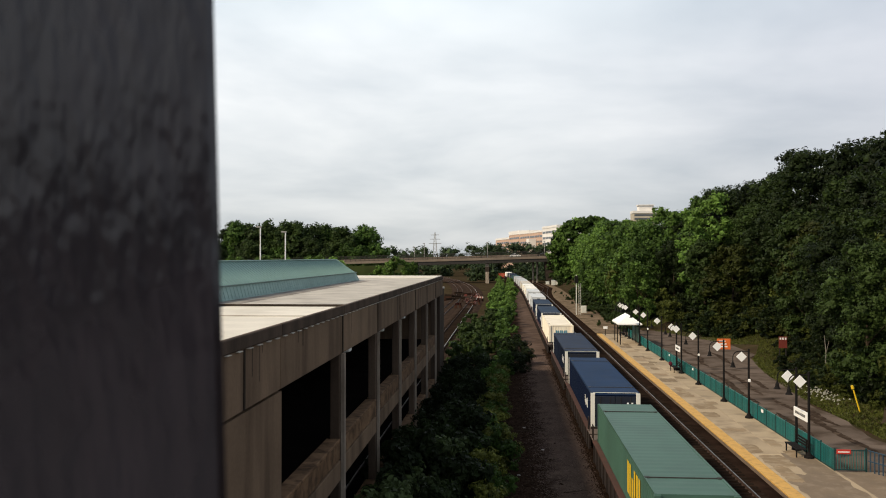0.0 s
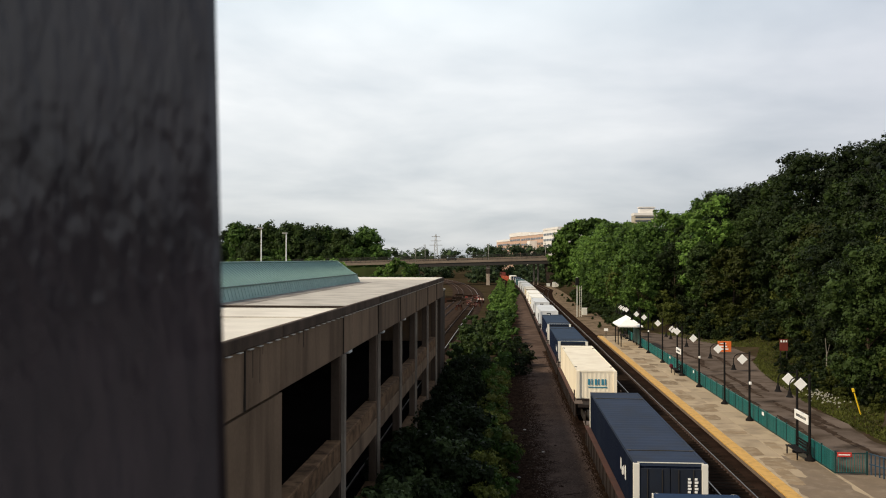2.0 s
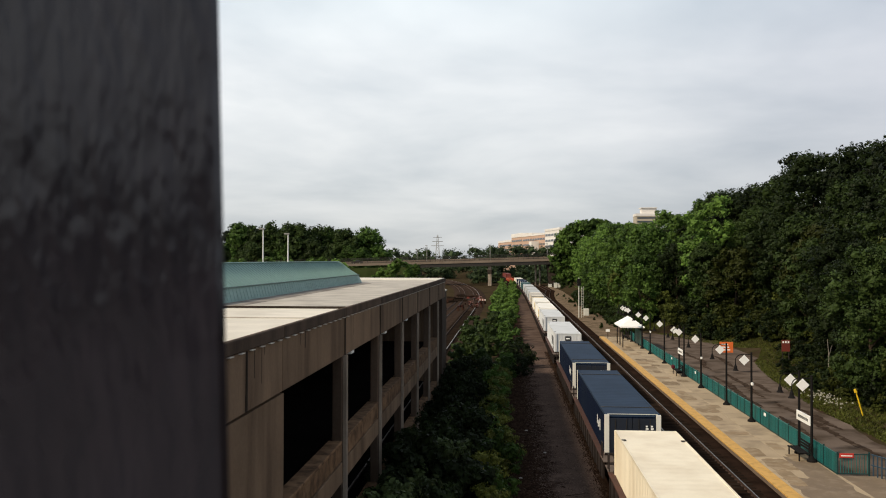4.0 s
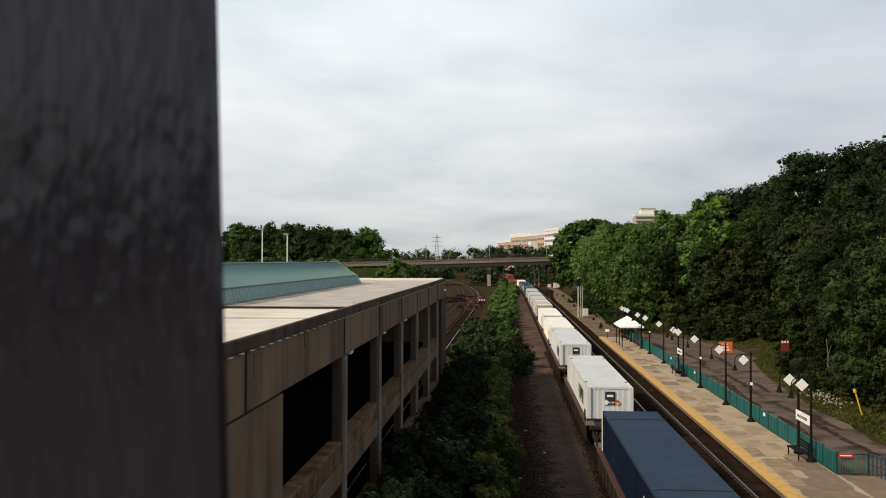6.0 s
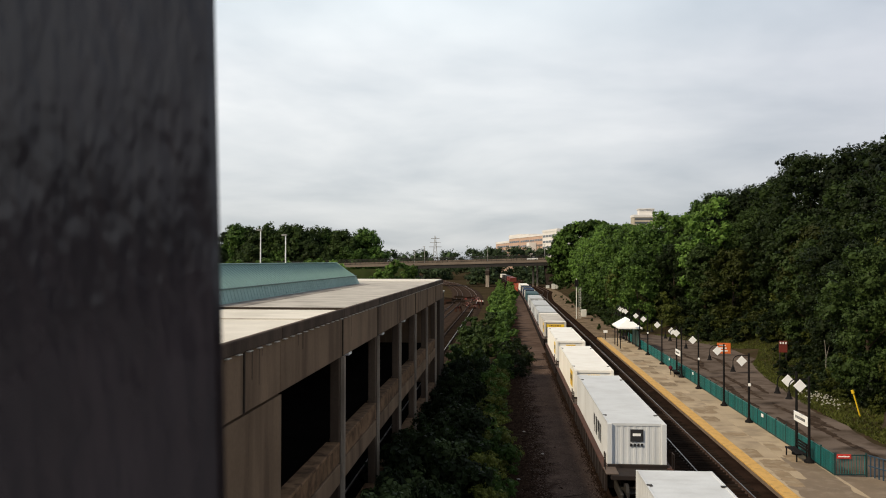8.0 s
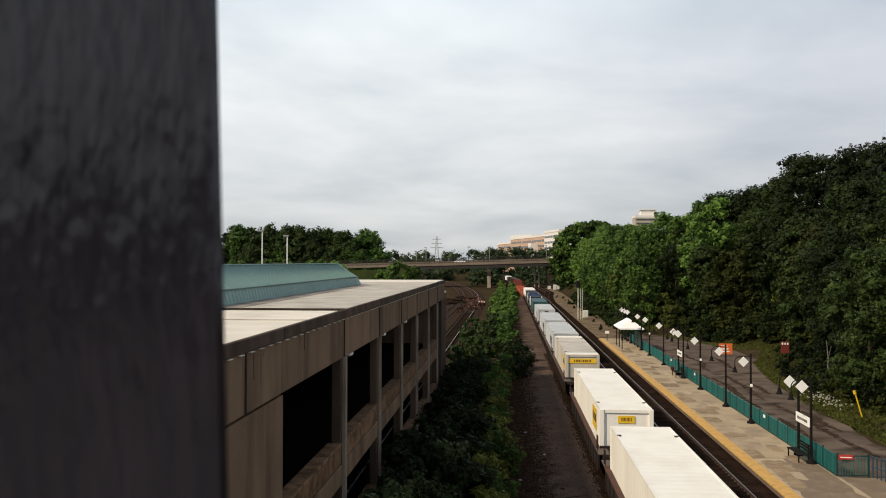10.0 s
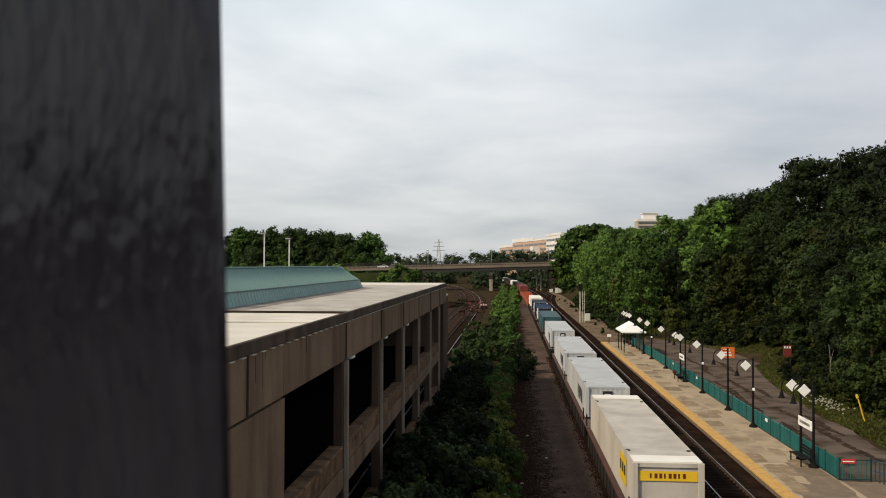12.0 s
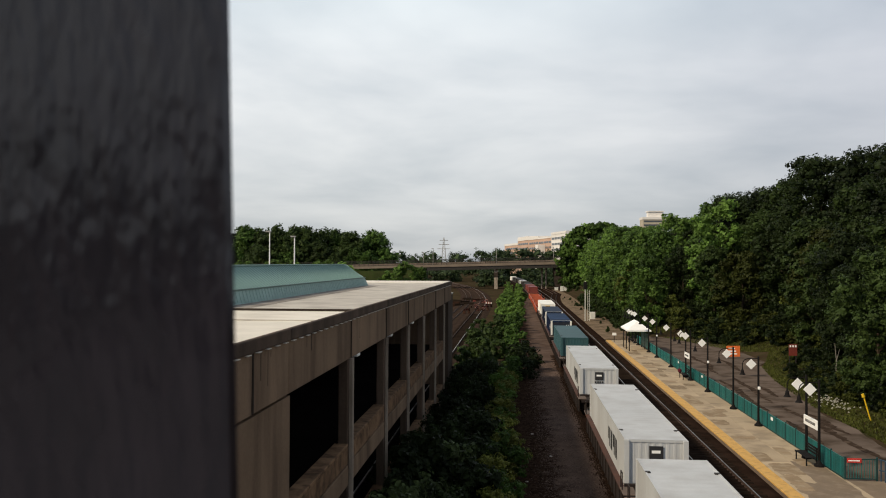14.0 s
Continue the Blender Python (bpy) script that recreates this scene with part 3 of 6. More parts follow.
strewn("path_stones", 30000, 1, lambda r, n: (r.uniform(1.5, 4.4, n) - r.exponential(0.3, n), 20 + 70 * r.uniform(0, 1, n) ** 1.6), (0.02, 0.055), 0.7, "stones",
       "loose brown stones on the gravel path", "gravel")
strewn("leaf_litter", 14000, 2, lambda r, n: (0.6 + r.normal(0, 0.65, n), 20 + 65 * r.uniform(0, 1, n) ** 1.5), (0.05, 0.16), 0.4, "clods",
       "dark clods and leaf litter beside the shrubs", "litter")
# shaded strip beside the cars, put into the dark colour of these stones
strewn("ballast_stones", 9000, 3, lambda r, n: (TRAIN_X - 1.35 - np.abs(r.normal(0, 0.2, n)), 18 + 80 * r.uniform(0, 1, n) ** 1.5), (0.03, 0.055), 1.6, "clods",
       "loose ballast stones darkened for the shade beside the freight line", "ballast")
setting("dirt_yard", strip([(14.9 + bend(y), y) for y in STATIONS if y > 112 and y < 345], 0, 0, cross=[(-2.4, -0.07), (0, -0.05), (2.6, -0.08), (4.0, -0.05)]), "dirt",
        "tan trampled dirt beside the platform line", "ground")
# dirt lane behind the platform fence
LANE = [(21.7, -30), (21.7, 50.5), (21.9, 60), (23.0, 72), (24.4, 84.6), (26.0, 92), (30, 101), (33.5, 109), (33, 119), (18.6, 132)]


def build_lane():
    ys = [-30 + 1.1 * i for i in range(148)]
    xs = np.interp(ys, [p[1] for p in LANE], [p[0] for p in LANE])
    right = [(x + 0.55 * noise.noise(Vector((3, y * 0.2, 0))) + 0.25 * noise.noise(Vector((4, y * 0.9, 0))), y) for x, y in zip(xs, ys)]
    setting("lane", between([(16.05, y) for y in ys], right, -0.06, -0.075), "lane", "grey-brown dirt service lane with wet patches", "road")
    # wheel ruts, dark and damp, wandering along the lane
    road = bpy.data.objects["lane"]
    rng = random.Random(23)
    for x, y, y1 in ((20.1, 46, 66), (19.8, 67, 82), (18.5, 52, 60), (18.3, 63, 80), (20.9, 55, 63), (19.0, 84, 100), (21.4, 86, 97), (17.3, 49, 54), (21.0, 70, 76)):
        lo, hi = [], []
        n = int((y1 - y) / 0.35)
        for i in range(n + 1):
            yy, w = y + 0.35 * i, 0.34 * math.sin(math.pi * i / n) ** 0.5 * rng.uniform(0.55, 1.1) + 0.01
            c = x + 0.5 * noise.noise(Vector((x, yy * 0.18, 7))) + max(0, yy - 70) * 0.05
            lo.append((c - w, yy)); hi.append((c + w * rng.uniform(0.6, 1.2), yy))
        part("wheel_rut", between(lo, hi, -0.05, -0.05), "rut", road, "dark damp wheel rut")


build_lane()


# ---------------------------------------------------------------- platform
PLAT_X0, PLAT_X1, PLAT_Z, PLAT_END = 12.25, 16.0, 0.2, 113.0


def build_platform():
    deck = setting("platform", boxed(PLAT_X0 + 0.06, PLAT_X1, -20, PLAT_END, -0.3, PLAT_Z - 0.02), "kerb", "low concrete railway platform", "platform")
    random.seed(4)
    # cast slabs, each a piece with an open joint
    y, step, band = 24.0, 4.4, 0.66
    half = (PLAT_X1 - PLAT_X0 - band) / 2
    slab = data_of("slab", boxed(0.006, half - 0.006, 0.008, step - 0.008, -0.06, 0, bevel=0.006), "slab")
    edge = data_of("edge_strip", boxed(0.0, band - 0.015, 0.004, step - 0.004, -0.08, 0.006, bevel=0.01), "yellow")
    face = data_of("edge_face", boxed(-0.03, 0.05, 0.0, step, -0.32, -0.085), "kerb")
    while y < PLAT_END - 0.5:
        for name, me, x, dz in (("slab", slab, PLAT_X0 + band, random.uniform(-0.003, 0.003)),
                                ("slab", slab, PLAT_X0 + band + half, random.uniform(-0.003, 0.003)), ("edge_strip", edge, PLAT_X0, 0), ("edge_face", face, PLAT_X0, 0)):
            part(name, me, "", deck, "worn yellow tactile edge strip" if name == "edge_strip" else "").matrix_basis = pose(x, y, PLAT_Z + dz)
        y += step
    # damp and worn patches with wandering outlines
    rng = random.Random(17)
    spots = [(15.1, 43.4, 0.75, 3.0), (14.4, 39.6, 1.4, 2.4), (13.45, 41.8, 0.4, 1.6)]
    y = 44.5
    while y < 110:
        spots.append((rng.uniform(13.2, 14.2), y, rng.uniform(0.3, 0.8), rng.uniform(0.5, 1.3)))
        if rng.random() < 0.35:
            spots.append((rng.uniform(14.4, 15.3), y + 1.5, rng.uniform(0.25, 0.5), rng.uniform(0.4, 1.1)))
        y += rng.uniform(2.4, 5.2)
    for k, (x, y, a, b) in enumerate(spots):
        bm = bmesh.new()
        ring = []
        for i in range(36):
            t = i * math.tau / 36
            c, s_ = math.cos(t), math.sin(t)
            r = (abs(c) ** 7 + abs(s_) ** 7) ** (-1 / 7) * rng.uniform(0.86, 1.03)
            ring.append(bm.verts.new((min(max(a * r * c, PLAT_X0 + 0.7 - x), PLAT_X1 - 0.06 - x), b * r * s_, 0)))
        bm.faces.new(ring)
        part("damp_patch", bm, "damp" if k > 1 else "wet", deck, "grey-brown damp worn patch" if k > 1 else "brown wet patch at the end of the platform").matrix_basis = pose(x, y, PLAT_Z + 0.0055 + 0.0005 * k)


build_platform()

POSTS = [(45.2, 1), (47.1, 1), (56.1, 0), (62.4, 0), (70.5, 0), (77.2, 1), (79.4, 1), (86.8, 0), (95.4, 0), (101.0, 0), (109.5, 0), (112.1, 1), (114.8, 1)]
POST_X = 15.6


def build_lamp_post():
    """Black post with a gooseneck arm, a hanging bell lamp and a white diamond sign."""
    p = thing("platform_lamp", "black steel lamp post with hanging bell lamp and white diamond sign", "lamp post", group="platform lamp posts")
    bm = bmesh.new()
    tube(bm, (0, 0, 0), (0, 0, 4.45), 0.075, 0.06, 10)
    part("pole", bm, "black_paint", p)
    bm = bmesh.new()
    tube(bm, (0, 0, 0), (0, 0, 0.12), 0.26, 0.24, 12)
    tube(bm, (0, 0, 0.12), (0, 0, 0.3), 0.18, 0.09, 12)
    part("base", bm, "black_paint", p)
    bm = bmesh.new()
    pts = [Vector((0, 0, 4.3))] + [Vector((-0.62 - 0.38 * math.sin(a), 0, 3.92 + 0.38 * math.cos(a))) for a in [i * math.pi / 12 for i in range(7)]]
    pts.append(Vector((-1.0, 0, 3.7)))
    for a, b in zip(pts, pts[1:]):
        tube(bm, a, b, 0.028, 0.028, 6)
    part("arm", bm, "black_paint", p)
    bm = bmesh.new()
    prof = [(0.03, 3.72), (0.05, 3.62), (0.095, 3.54), (0.11, 3.42), (0.13, 3.36), (0.2, 3.27)]
    for (r0, z0), (r1, z1) in zip(prof, prof[1:]):
        tube(bm, (-1.0, 0, z1), (-1.0, 0, z0), r1, r0, 12)
    part("bell_shade", bm, "black_paint", p)
    bm = bmesh.new()
    vs = box(bm, -0.24, 0.24, -0.012, 0.012, -0.24, 0.24, bevel=0.006)
    bmesh.ops.transform(bm, matrix=Matrix.Translation((-0.46, -0.03, 3.95)) @ Matrix.Rotation(radians(45), 4, "Y"), verts=bm.verts[:])
    s = part("diamond_sign", bm, "white_sign", p, "white diamond-shaped sign plate")
    bm = bmesh.new()
    box(bm, -0.47, -0.45, -0.02, 0.02, 4.2, 4.31)
    part("hanger", bm, "black_paint", p)
    return p


def build_platform_furniture():
    first = build_lamp_post()
    for i, (y, pair) in enumerate(POSTS):
        at = pose(POST_X, y, PLAT_Z)
        ob = first if i == 0 else copy_thing(first, at)
        ob.matrix_basis = at
        if not pair and i % 2 == 0:
            bm = bmesh.new()
            box(bm, -0.07, 0.07, -0.26, -0.08, 2.35, 2.53, bevel=0.02)
            sp = part("loudspeaker", bm, "white_sign", ob, "small white loudspeaker box")
    for y in (46.15, 78.3, 113.4):
        sign = thing("station_sign", "white station name board with unreadable dark lettering", "sign", pose(POST_X - 0.1, y, PLAT_Z), "station name boards")
        part("panel", boxed(-0.03, 0.03, -1.0, 1.0, 1.85, 2.35, bevel=0.01), "white_sign", sign)
        marks = []
        for k in range(9):
            marks.append((-0.036, -0.031, -0.75 + k * 0.17, -0.63 + k * 0.17, 2.03, 2.17))
        bars("letter_bar", marks, "ink", sign, "dark bar of lettering")
        bench = thing("bench", "dark slatted metal platform bench", "bench", pose(POST_X - 0.38, y - 0.1, PLAT_Z), "platform benches")
        for k in range(4):
            part("seat_slat", boxed(-0.28 + k * 0.14, -0.17 + k * 0.14, -0.95, 0.95, 0.43, 0.46, bevel=0.008), "black_paint", bench)
        for k in range(3):
            part("back_slat", boxed(0.27 + 0.03 * k, 0.3 + 0.03 * k, -0.95, 0.95, 0.55 + 0.13 * k, 0.65 + 0.13 * k, bevel=0.008), "black_paint", bench)
        for yy in (-0.8, 0.8):
            bm = bmesh.new()
            box(bm, -0.26, -0.2, yy - 0.03, yy + 0.03, 0, 0.44)
            box(bm, 0.24, 0.3, yy - 0.03, yy + 0.03, 0, 0.95)
            box(bm, -0.3, 0.3, yy - 0.03, yy + 0.03, 0.4, 0.44)
            part("leg", bm, "black_paint", bench)


build_platform_furniture()
end = thing("platform_end_sign", "small white board at the platform end", "sign", pose(13.1, 113.8, -0.1))
part("panel", boxed(-0.27, 0.27, -0.02, 0.02, 1.15, 1.5, bevel=0.01), "white_sign", end)
part("post", boxed(-0.04, 0.04, 0.021, 0.09, 0, 1.45), "black_paint", end)


def build_bag():
    bm = bmesh.new()
    box(bm, -0.14, 0.14, -0.2, 0.2, 0.0, 0.36, bevel=0.09)
    bag = tagged(part("bag", bm, "red_cloth"), "dark red cloth bag lying on the bench", "bag")
    bag.matrix_basis = pose(POST_X - 0.62, 79.0, PLAT_Z + 0.46, 4, 0, 12)


build_bag()


def build_fence():
    f = thing("platform_fence", "teal painted steel picket fence along the platform", "fence", pose(0, 0, 0))
    post = data_of("fence_post", boxed(-0.035, 0.035, -0.035, 0.035, 0, 1.2, bevel=0.006), "teal_dark_paint")
    railing = data_of("fence_rail", boxed(-0.02, 0.02, 0.0, 1.76, 0, 0.05), "teal_paint")
    # low rail coloured dark for the gap and shadow at the fence base
    low_rail = data_of("fence_rail", boxed(-0.025, 0.025, 0.0, 1.76, -0.04, 0.05), "teal_dark_paint")
    picket = data_of("picket", boxed(-0.012, 0.012, -0.026, 0.026, 0.15, 1.08), "teal_paint")
    bm = bmesh.new()
    y, n = 42.66, 0
    while y < PLAT_END - 1:
        part("fence_post", post, "", f).matrix_basis = pose(15.93, y, PLAT_Z - 0.1)
        for z, rail in ((0.02, low_rail), (0.96, railing)):
            part("fence_rail", rail, "", f).matrix_basis = pose(15.93, y, PLAT_Z + z)
        for k in range(14):
            yy = y + 0.092 + k * 0.123
            if n < 285:
                part("picket", picket, "", f).matrix_basis = pose(15.93, yy, PLAT_Z - 0.1)
            else:
                box(bm, 15.918, 15.942, yy - 0.026, yy + 0.026, PLAT_Z + 0.05, PLAT_Z + 0.98)
            n += 1
        y += 1.8
    tagged(part("picket_run", bm, "teal_paint", f), "teal pickets further along", kind="stuff")
    # return at the near end, towards the steps
    part("fence_post", post, "", f).matrix_basis = pose(17.42, 42.66, PLAT_Z - 0.1)
    for z in (0.12, 1.06):
        part("fence_rail", boxed(15.965, 17.385, 42.642, 42.682, PLAT_Z - 0.1 + z, PLAT_Z - 0.05 + z), "teal_dark_paint", f)
    for j in range(11):
        part("picket", picket, "", f).matrix_basis = pose(16.08 + j * 0.125, 42.66, PLAT_Z - 0.1, 0, 0, 90) @ Matrix.Diagonal((1, 0.45, 1, 1))
    for y in (54.0, 73.7, 84.2):
        tagged(part("notice_plate", boxed(15.875, 15.892, y, y + 0.42, PLAT_Z + 0.7, PLAT_Z + 0.9), "white_sign"), "small white notice plate on the teal fence", "sign", "white fence notices")
    plate = tagged(part("notice_plate", boxed(16.0, 16.68, 42.58, 42.61, PLAT_Z + 0.82, PLAT_Z + 1.04, bevel=0.01), "red"), "small red notice plate on the fence", "sign")
    part("lettering", boxed(16.06, 16.6, 42.572, 42.578, PLAT_Z + 0.9, PLAT_Z + 0.95), "white_sign", plate, "white bar of lettering")
    rail = thing("steps_handrail", "blue-grey steel handrail beside the platform steps", "handrail", pose(0, 0, 0))
    for j in range(8):
        x, y = 17.55 + 0.1 * j, 42.5 - j * 0.23
        bm = bmesh.new(); tube(bm, (x, y, PLAT_Z - 0.4), (x, y, PLAT_Z + 1.0), 0.035, 0.035, 8)
        part("post", bm, "rail_blue", rail)
    for z in (0.5, 1.0):
        bm = bmesh.new(); tube(bm, (17.5, 42.6, PLAT_Z + z), (18.25, 40.9, PLAT_Z + z), 0.03, 0.03, 8)
        part("bar", bm, "rail_blue", rail)
    setting("landing", boxed(16.0, 18.2, 34, 42.5, -0.3, PLAT_Z - 0.015), "wet", "damp concrete landing at the end of the fence", "pavement")


build_fence()


def build_shelter():
    s = thing("platform_shelter", "small open shelter with a white hipped canopy", "shelter", pose(14.6, 104.6, PLAT_Z))
    bm = bmesh.new()
    w, d = 1.4, 3.0
    lo = [bm.verts.new(p) for p in ((-w, -d, 2.35), (w, -d, 2.35), (w, d, 2.35), (-w, d, 2.35))]
    lo2 = [bm.verts.new((v.co.x, v.co.y, 2.5)) for v in lo]
    hi = [bm.verts.new((0, -1.4, 3.5)), bm.verts.new((0, 1.4, 3.5))]
    bm.faces.new(lo[::-1])
    for i in range(4):
        bm.faces.new((lo[i], lo[(i + 1) % 4], lo2[(i + 1) % 4], lo2[i]))
    bm.faces.new((lo2[0], lo2[1], hi[0])); bm.faces.new((lo2[2], lo2[3], hi[1]))
    bm.faces.new((lo2[1], lo2[2], hi[1], hi[0])); bm.faces.new((lo2[3], lo2[0], hi[0], hi[1]))
    part("canopy", bm, "white_sign", s, "white hipped canopy")
    for x in (-1.1, 1.1):
        for y in (-2.6, 0, 2.6):
            bm = bmesh.new()
            tube(bm, (x, y, 0), (x, y, 2.36), 0.06, 0.06, 8)
            part("post", bm, "black_paint", s)
    part("back_screen", boxed(1.06, 1.1, -2.5, 2.5, 0.3, 2.0), "teal_paint", s, "teal back screen")


build_shelter()


# ---------------------------------------------------------------- parking garage
GX, GTOP, GEND = -5.5, 8.97, 73.3


def build_garage():
    g = thing("parking_garage", "weathered precast concrete parking garage with dark open bays", "parking garage", pose(0, 0, 0))
    part("roof_deck", boxed(-60, GX - 0.09, 29.1, GEND - 7, GTOP - 0.35, GTOP - 0.01), "roof", g, "weathered grey flat roof deck")
    part("roof_deck", boxed(-60, GX - 0.09, 2, 29.02, GTOP - 0.35, GTOP - 0.09), "roof_white", g, "white coated flat roof deck")
    # riser of the roof step, its shade put into the dark concrete
    part("roof_riser", boxed(-60, GX - 0.09, 29.02, 29.1, GTOP - 0.35, GTOP - 0.012), "concrete_dark", g, "roof step with its shaded riser coloured dark")
    part("roof_ridge", boxed(-60, GX - 0.09, 24.1, 24.22, GTOP - 0.092, GTOP - 0.06), "roof", g)
    part("end_lip", boxed(-60, GX - 0.09, GEND - 7, GEND, GTOP - 0.35, GTOP + 0.02, bevel=0.02), "roof_white", g, "white roof edge lip")
    cols = [20.35, 28.27, 36.1, 43.65, 51.1, 58.55, 65.9]
    ys = [2.0] + cols + [GEND]
    fascia = GTOP - 0.29
    for y0, y1 in zip(ys, ys[1:]):
        part("fascia", boxed(GX - 0.08, GX + 0.05, y0 + 0.02, y1 - 0.02, fascia, GTOP, bevel=0.02), "concrete_col", g)
        part("spandrel", boxed(GX - 0.2, GX, y0 + 0.02, y1 - 0.02, 7.37, fascia - 0.012, bevel=0.015), "concrete", g)
    block = data_of("drip_block", boxed(0.0, 0.075, -0.13, 0.13, -0.014, 0.0), "roof_white")
    y = 12.0
    while y < GEND - 0.5:
        part("drip_block", block, "", g).matrix_basis = pose(GX + 0.005, y, fascia - 0.016)
        y += 0.72
    # water stains that run down from the drip blocks
    rng = random.Random(14)
    for k in range(22):
        y = rng.uniform(13, 60)
        top = fascia - 0.03
        part("water_stain", boxed(GX + 0.0005, GX + 0.0025, y, y + rng.uniform(0.02, 0.08), max(7.4, top - rng.uniform(0.15, 0.9)), top), "water_stain", g, "dark water stain")
    part("joint_strip", boxed(GX + 0.002, GX + 0.02, 17.42, 17.52, 7.38, fascia - 0.02, bevel=0.006), "concrete_dark", g, "dark stained panel joint")
    part("water_stain", boxed(GX + 0.0035, GX + 0.006, 17.40, 17.56, 7.38, 7.75), "concrete_dark", g, "dark run-off stain below the panel joint")
    part("solid_panel", boxed(GX - 0.24, GX - 0.05, 2, 20.65, -0.2, 7.29), "concrete", g, "plain stained concrete wall panel")
    for i, y in enumerate(cols[1:]):
        part("column", boxed(GX - 0.38, GX - 0.06, y - 0.26, y + 0.2, -0.3, 7.36, bevel=0.02), "concrete_col", g)
        for dy in ((-0.06, 0.14) if i == 0 else (0.1,)):
            part("pier", boxed(GX - 0.055, GX + 0.07, y + dy - 0.02, y + dy + 0.04, -0.3, 7.36, bevel=0.012), "pier_light", g, "pale upright pier")
        part("joint_strip", boxed(GX + 0.002, GX + 0.03, y - 0.13, y - 0.02, 7.38, fascia - 0.02, bevel=0.008), "concrete_dark", g, "dark stained panel joint")
    for y0, y1 in zip(cols, cols[1:]):
        a, b = (y0 if y0 > cols[0] else 20.68) + 0.23, y1 - 0.32
        for z1 in (4.55, 1.15):
            part("sill", boxed(GX - 0.5, GX - 0.02, a, b, z1 - 0.1, z1, bevel=0.02), "sill", g, "broad worn concrete sill")
            part("parapet", boxed(GX - 0.3, GX - 0.03, a, b, z1 - 0.68, z1 - 0.105, bevel=0.02), "sill", g)
            part("floor_edge", boxed(GX - 0.34, GX - 0.01, a, b, z1 - 1.38, z1 - 0.72, bevel=0.015), "concrete", g)
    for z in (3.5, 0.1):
        part("floor_slab", boxed(-60, GX - 0.62, 2, GEND - 0.31, z - 0.4, z), "bay_shade", g)
    part("end_wall", boxed(-60, GX - 0.63, GEND - 0.3, GEND - 0.01, -0.3, GTOP - 0.36), "concrete", g)
    part("stair_tower", boxed(-9.0, -5.75, GEND + 0.01, GEND + 5.0, -0.3, 7.7, bevel=0.03), "tower_grey", g, "pale grey concrete stair tower")
    part("tower_cap", boxed(-9.05, -5.7, GEND + 0.005, GEND + 5.05, 7.701, 7.86, bevel=0.03), "roof", g, "pale roof slab of the stair tower")
    # added inner walls keep daylight out of the bays
    part("inner_wall", boxed(-24, -23.7, 2, GEND - 0.31, -0.3, GTOP - 0.36), "bay_shade", g)
    part("front_wall", boxed(-23.69, GX - 0.25, 1.7, 1.99, -0.3, GTOP - 0.36), "bay_shade", g)
    part("soffit", boxed(-23.69, GX - 0.31, 2, GEND - 0.31, GTOP - 0.9, GTOP - 0.36), "bay_shade", g)
    for i, y in enumerate((29.8, 38.0, 46.1)):
        part("bay_lamp", boxed(GX - 0.3, GX - 0.06, y, y + 0.5, 7.22, 7.35, bevel=0.03), "white_sign", g, "small white lamp fitting under the spandrel")
    # standing-seam roof monitor
    bm = bmesh.new()
    prism(bm, [(-10.4, GTOP - 0.005), (-10.55, 9.52), (-11.75, 10.42), (-12.95, 9.52), (-13.1, GTOP - 0.005)], 10, 59.6)
    for v in bm.verts:
        if v.co.y > 59 and v.co.z > 9.2:
            v.co.y -= (v.co.z - GTOP) * 1.3
    mon = part("roof_monitor", bm, "teal_metal", g, "faded teal standing-seam metal ridge roof")
    seam = bmesh.new()
    tube(seam, (-10.54, 0, 9.54), (-11.73, 0, 10.43), 0.022, 0.022, 4)
    tube(seam, (-10.39, 0, GTOP + 0.02), (-10.54, 0, 9.53), 0.009, 0.009, 4)
    seam = data_of("seam", seam, "teal_metal")
    y = 12.3
    while y < 58.2:
        part("seam", seam, "", mon).matrix_basis = pose(0, y, 0)
        y += 0.42
    part("stain_strip", boxed(-10.39, -9.3, 29.2, 58.0, GTOP - 0.009, GTOP - 0.005), "roof_stain", g, "dark wet stain on the roof along the monitor")
    part("gutter", boxed(-10.62, -10.5, 10, 59.1, 9.48, 9.53), "teal_dark", mon, "darker gutter line")
    part("ridge_cap", boxed(-11.86, -11.64, 10, 57.6, 10.41, 10.46, bevel=0.02), "teal_metal", mon)


build_garage()


# ---------------------------------------------------------------- post beside the eye
def build_near_post():
    bm = bmesh.new()
    box(bm, -0.2, 0.0, 0, 0.12, -1.6, 1.2, bevel=0.003)
    p = tagged(part("steel_post", bm, "grey_post"), "dark grey painted steel post with orange-peel paint", "post")
    p.matrix_basis = pose(-0.1137, 0.33, EYE_Z, 0, -1.5, 19.6)
    # unseen deck and pier, added for the pale reflection low in the post
    setting("pier_wall", boxed(-2, 8, -14, -12, -0.3, EYE_Z - 1.96), "concrete_dark", "unseen concrete pier added under the walkway", "pier")
    setting("walkway", boxed(-3, 9, -22, 0.6, EYE_Z - 1.95, EYE_Z - 1.6), "deck_grey", "unseen concrete walkway under the viewpoint, mirrored in the post", "walkway")


build_near_post()


# ---------------------------------------------------------------- bridge
BY = 345.0


def deck_z(x):
    return 11.5 - 0.028 * (20.5 - x)


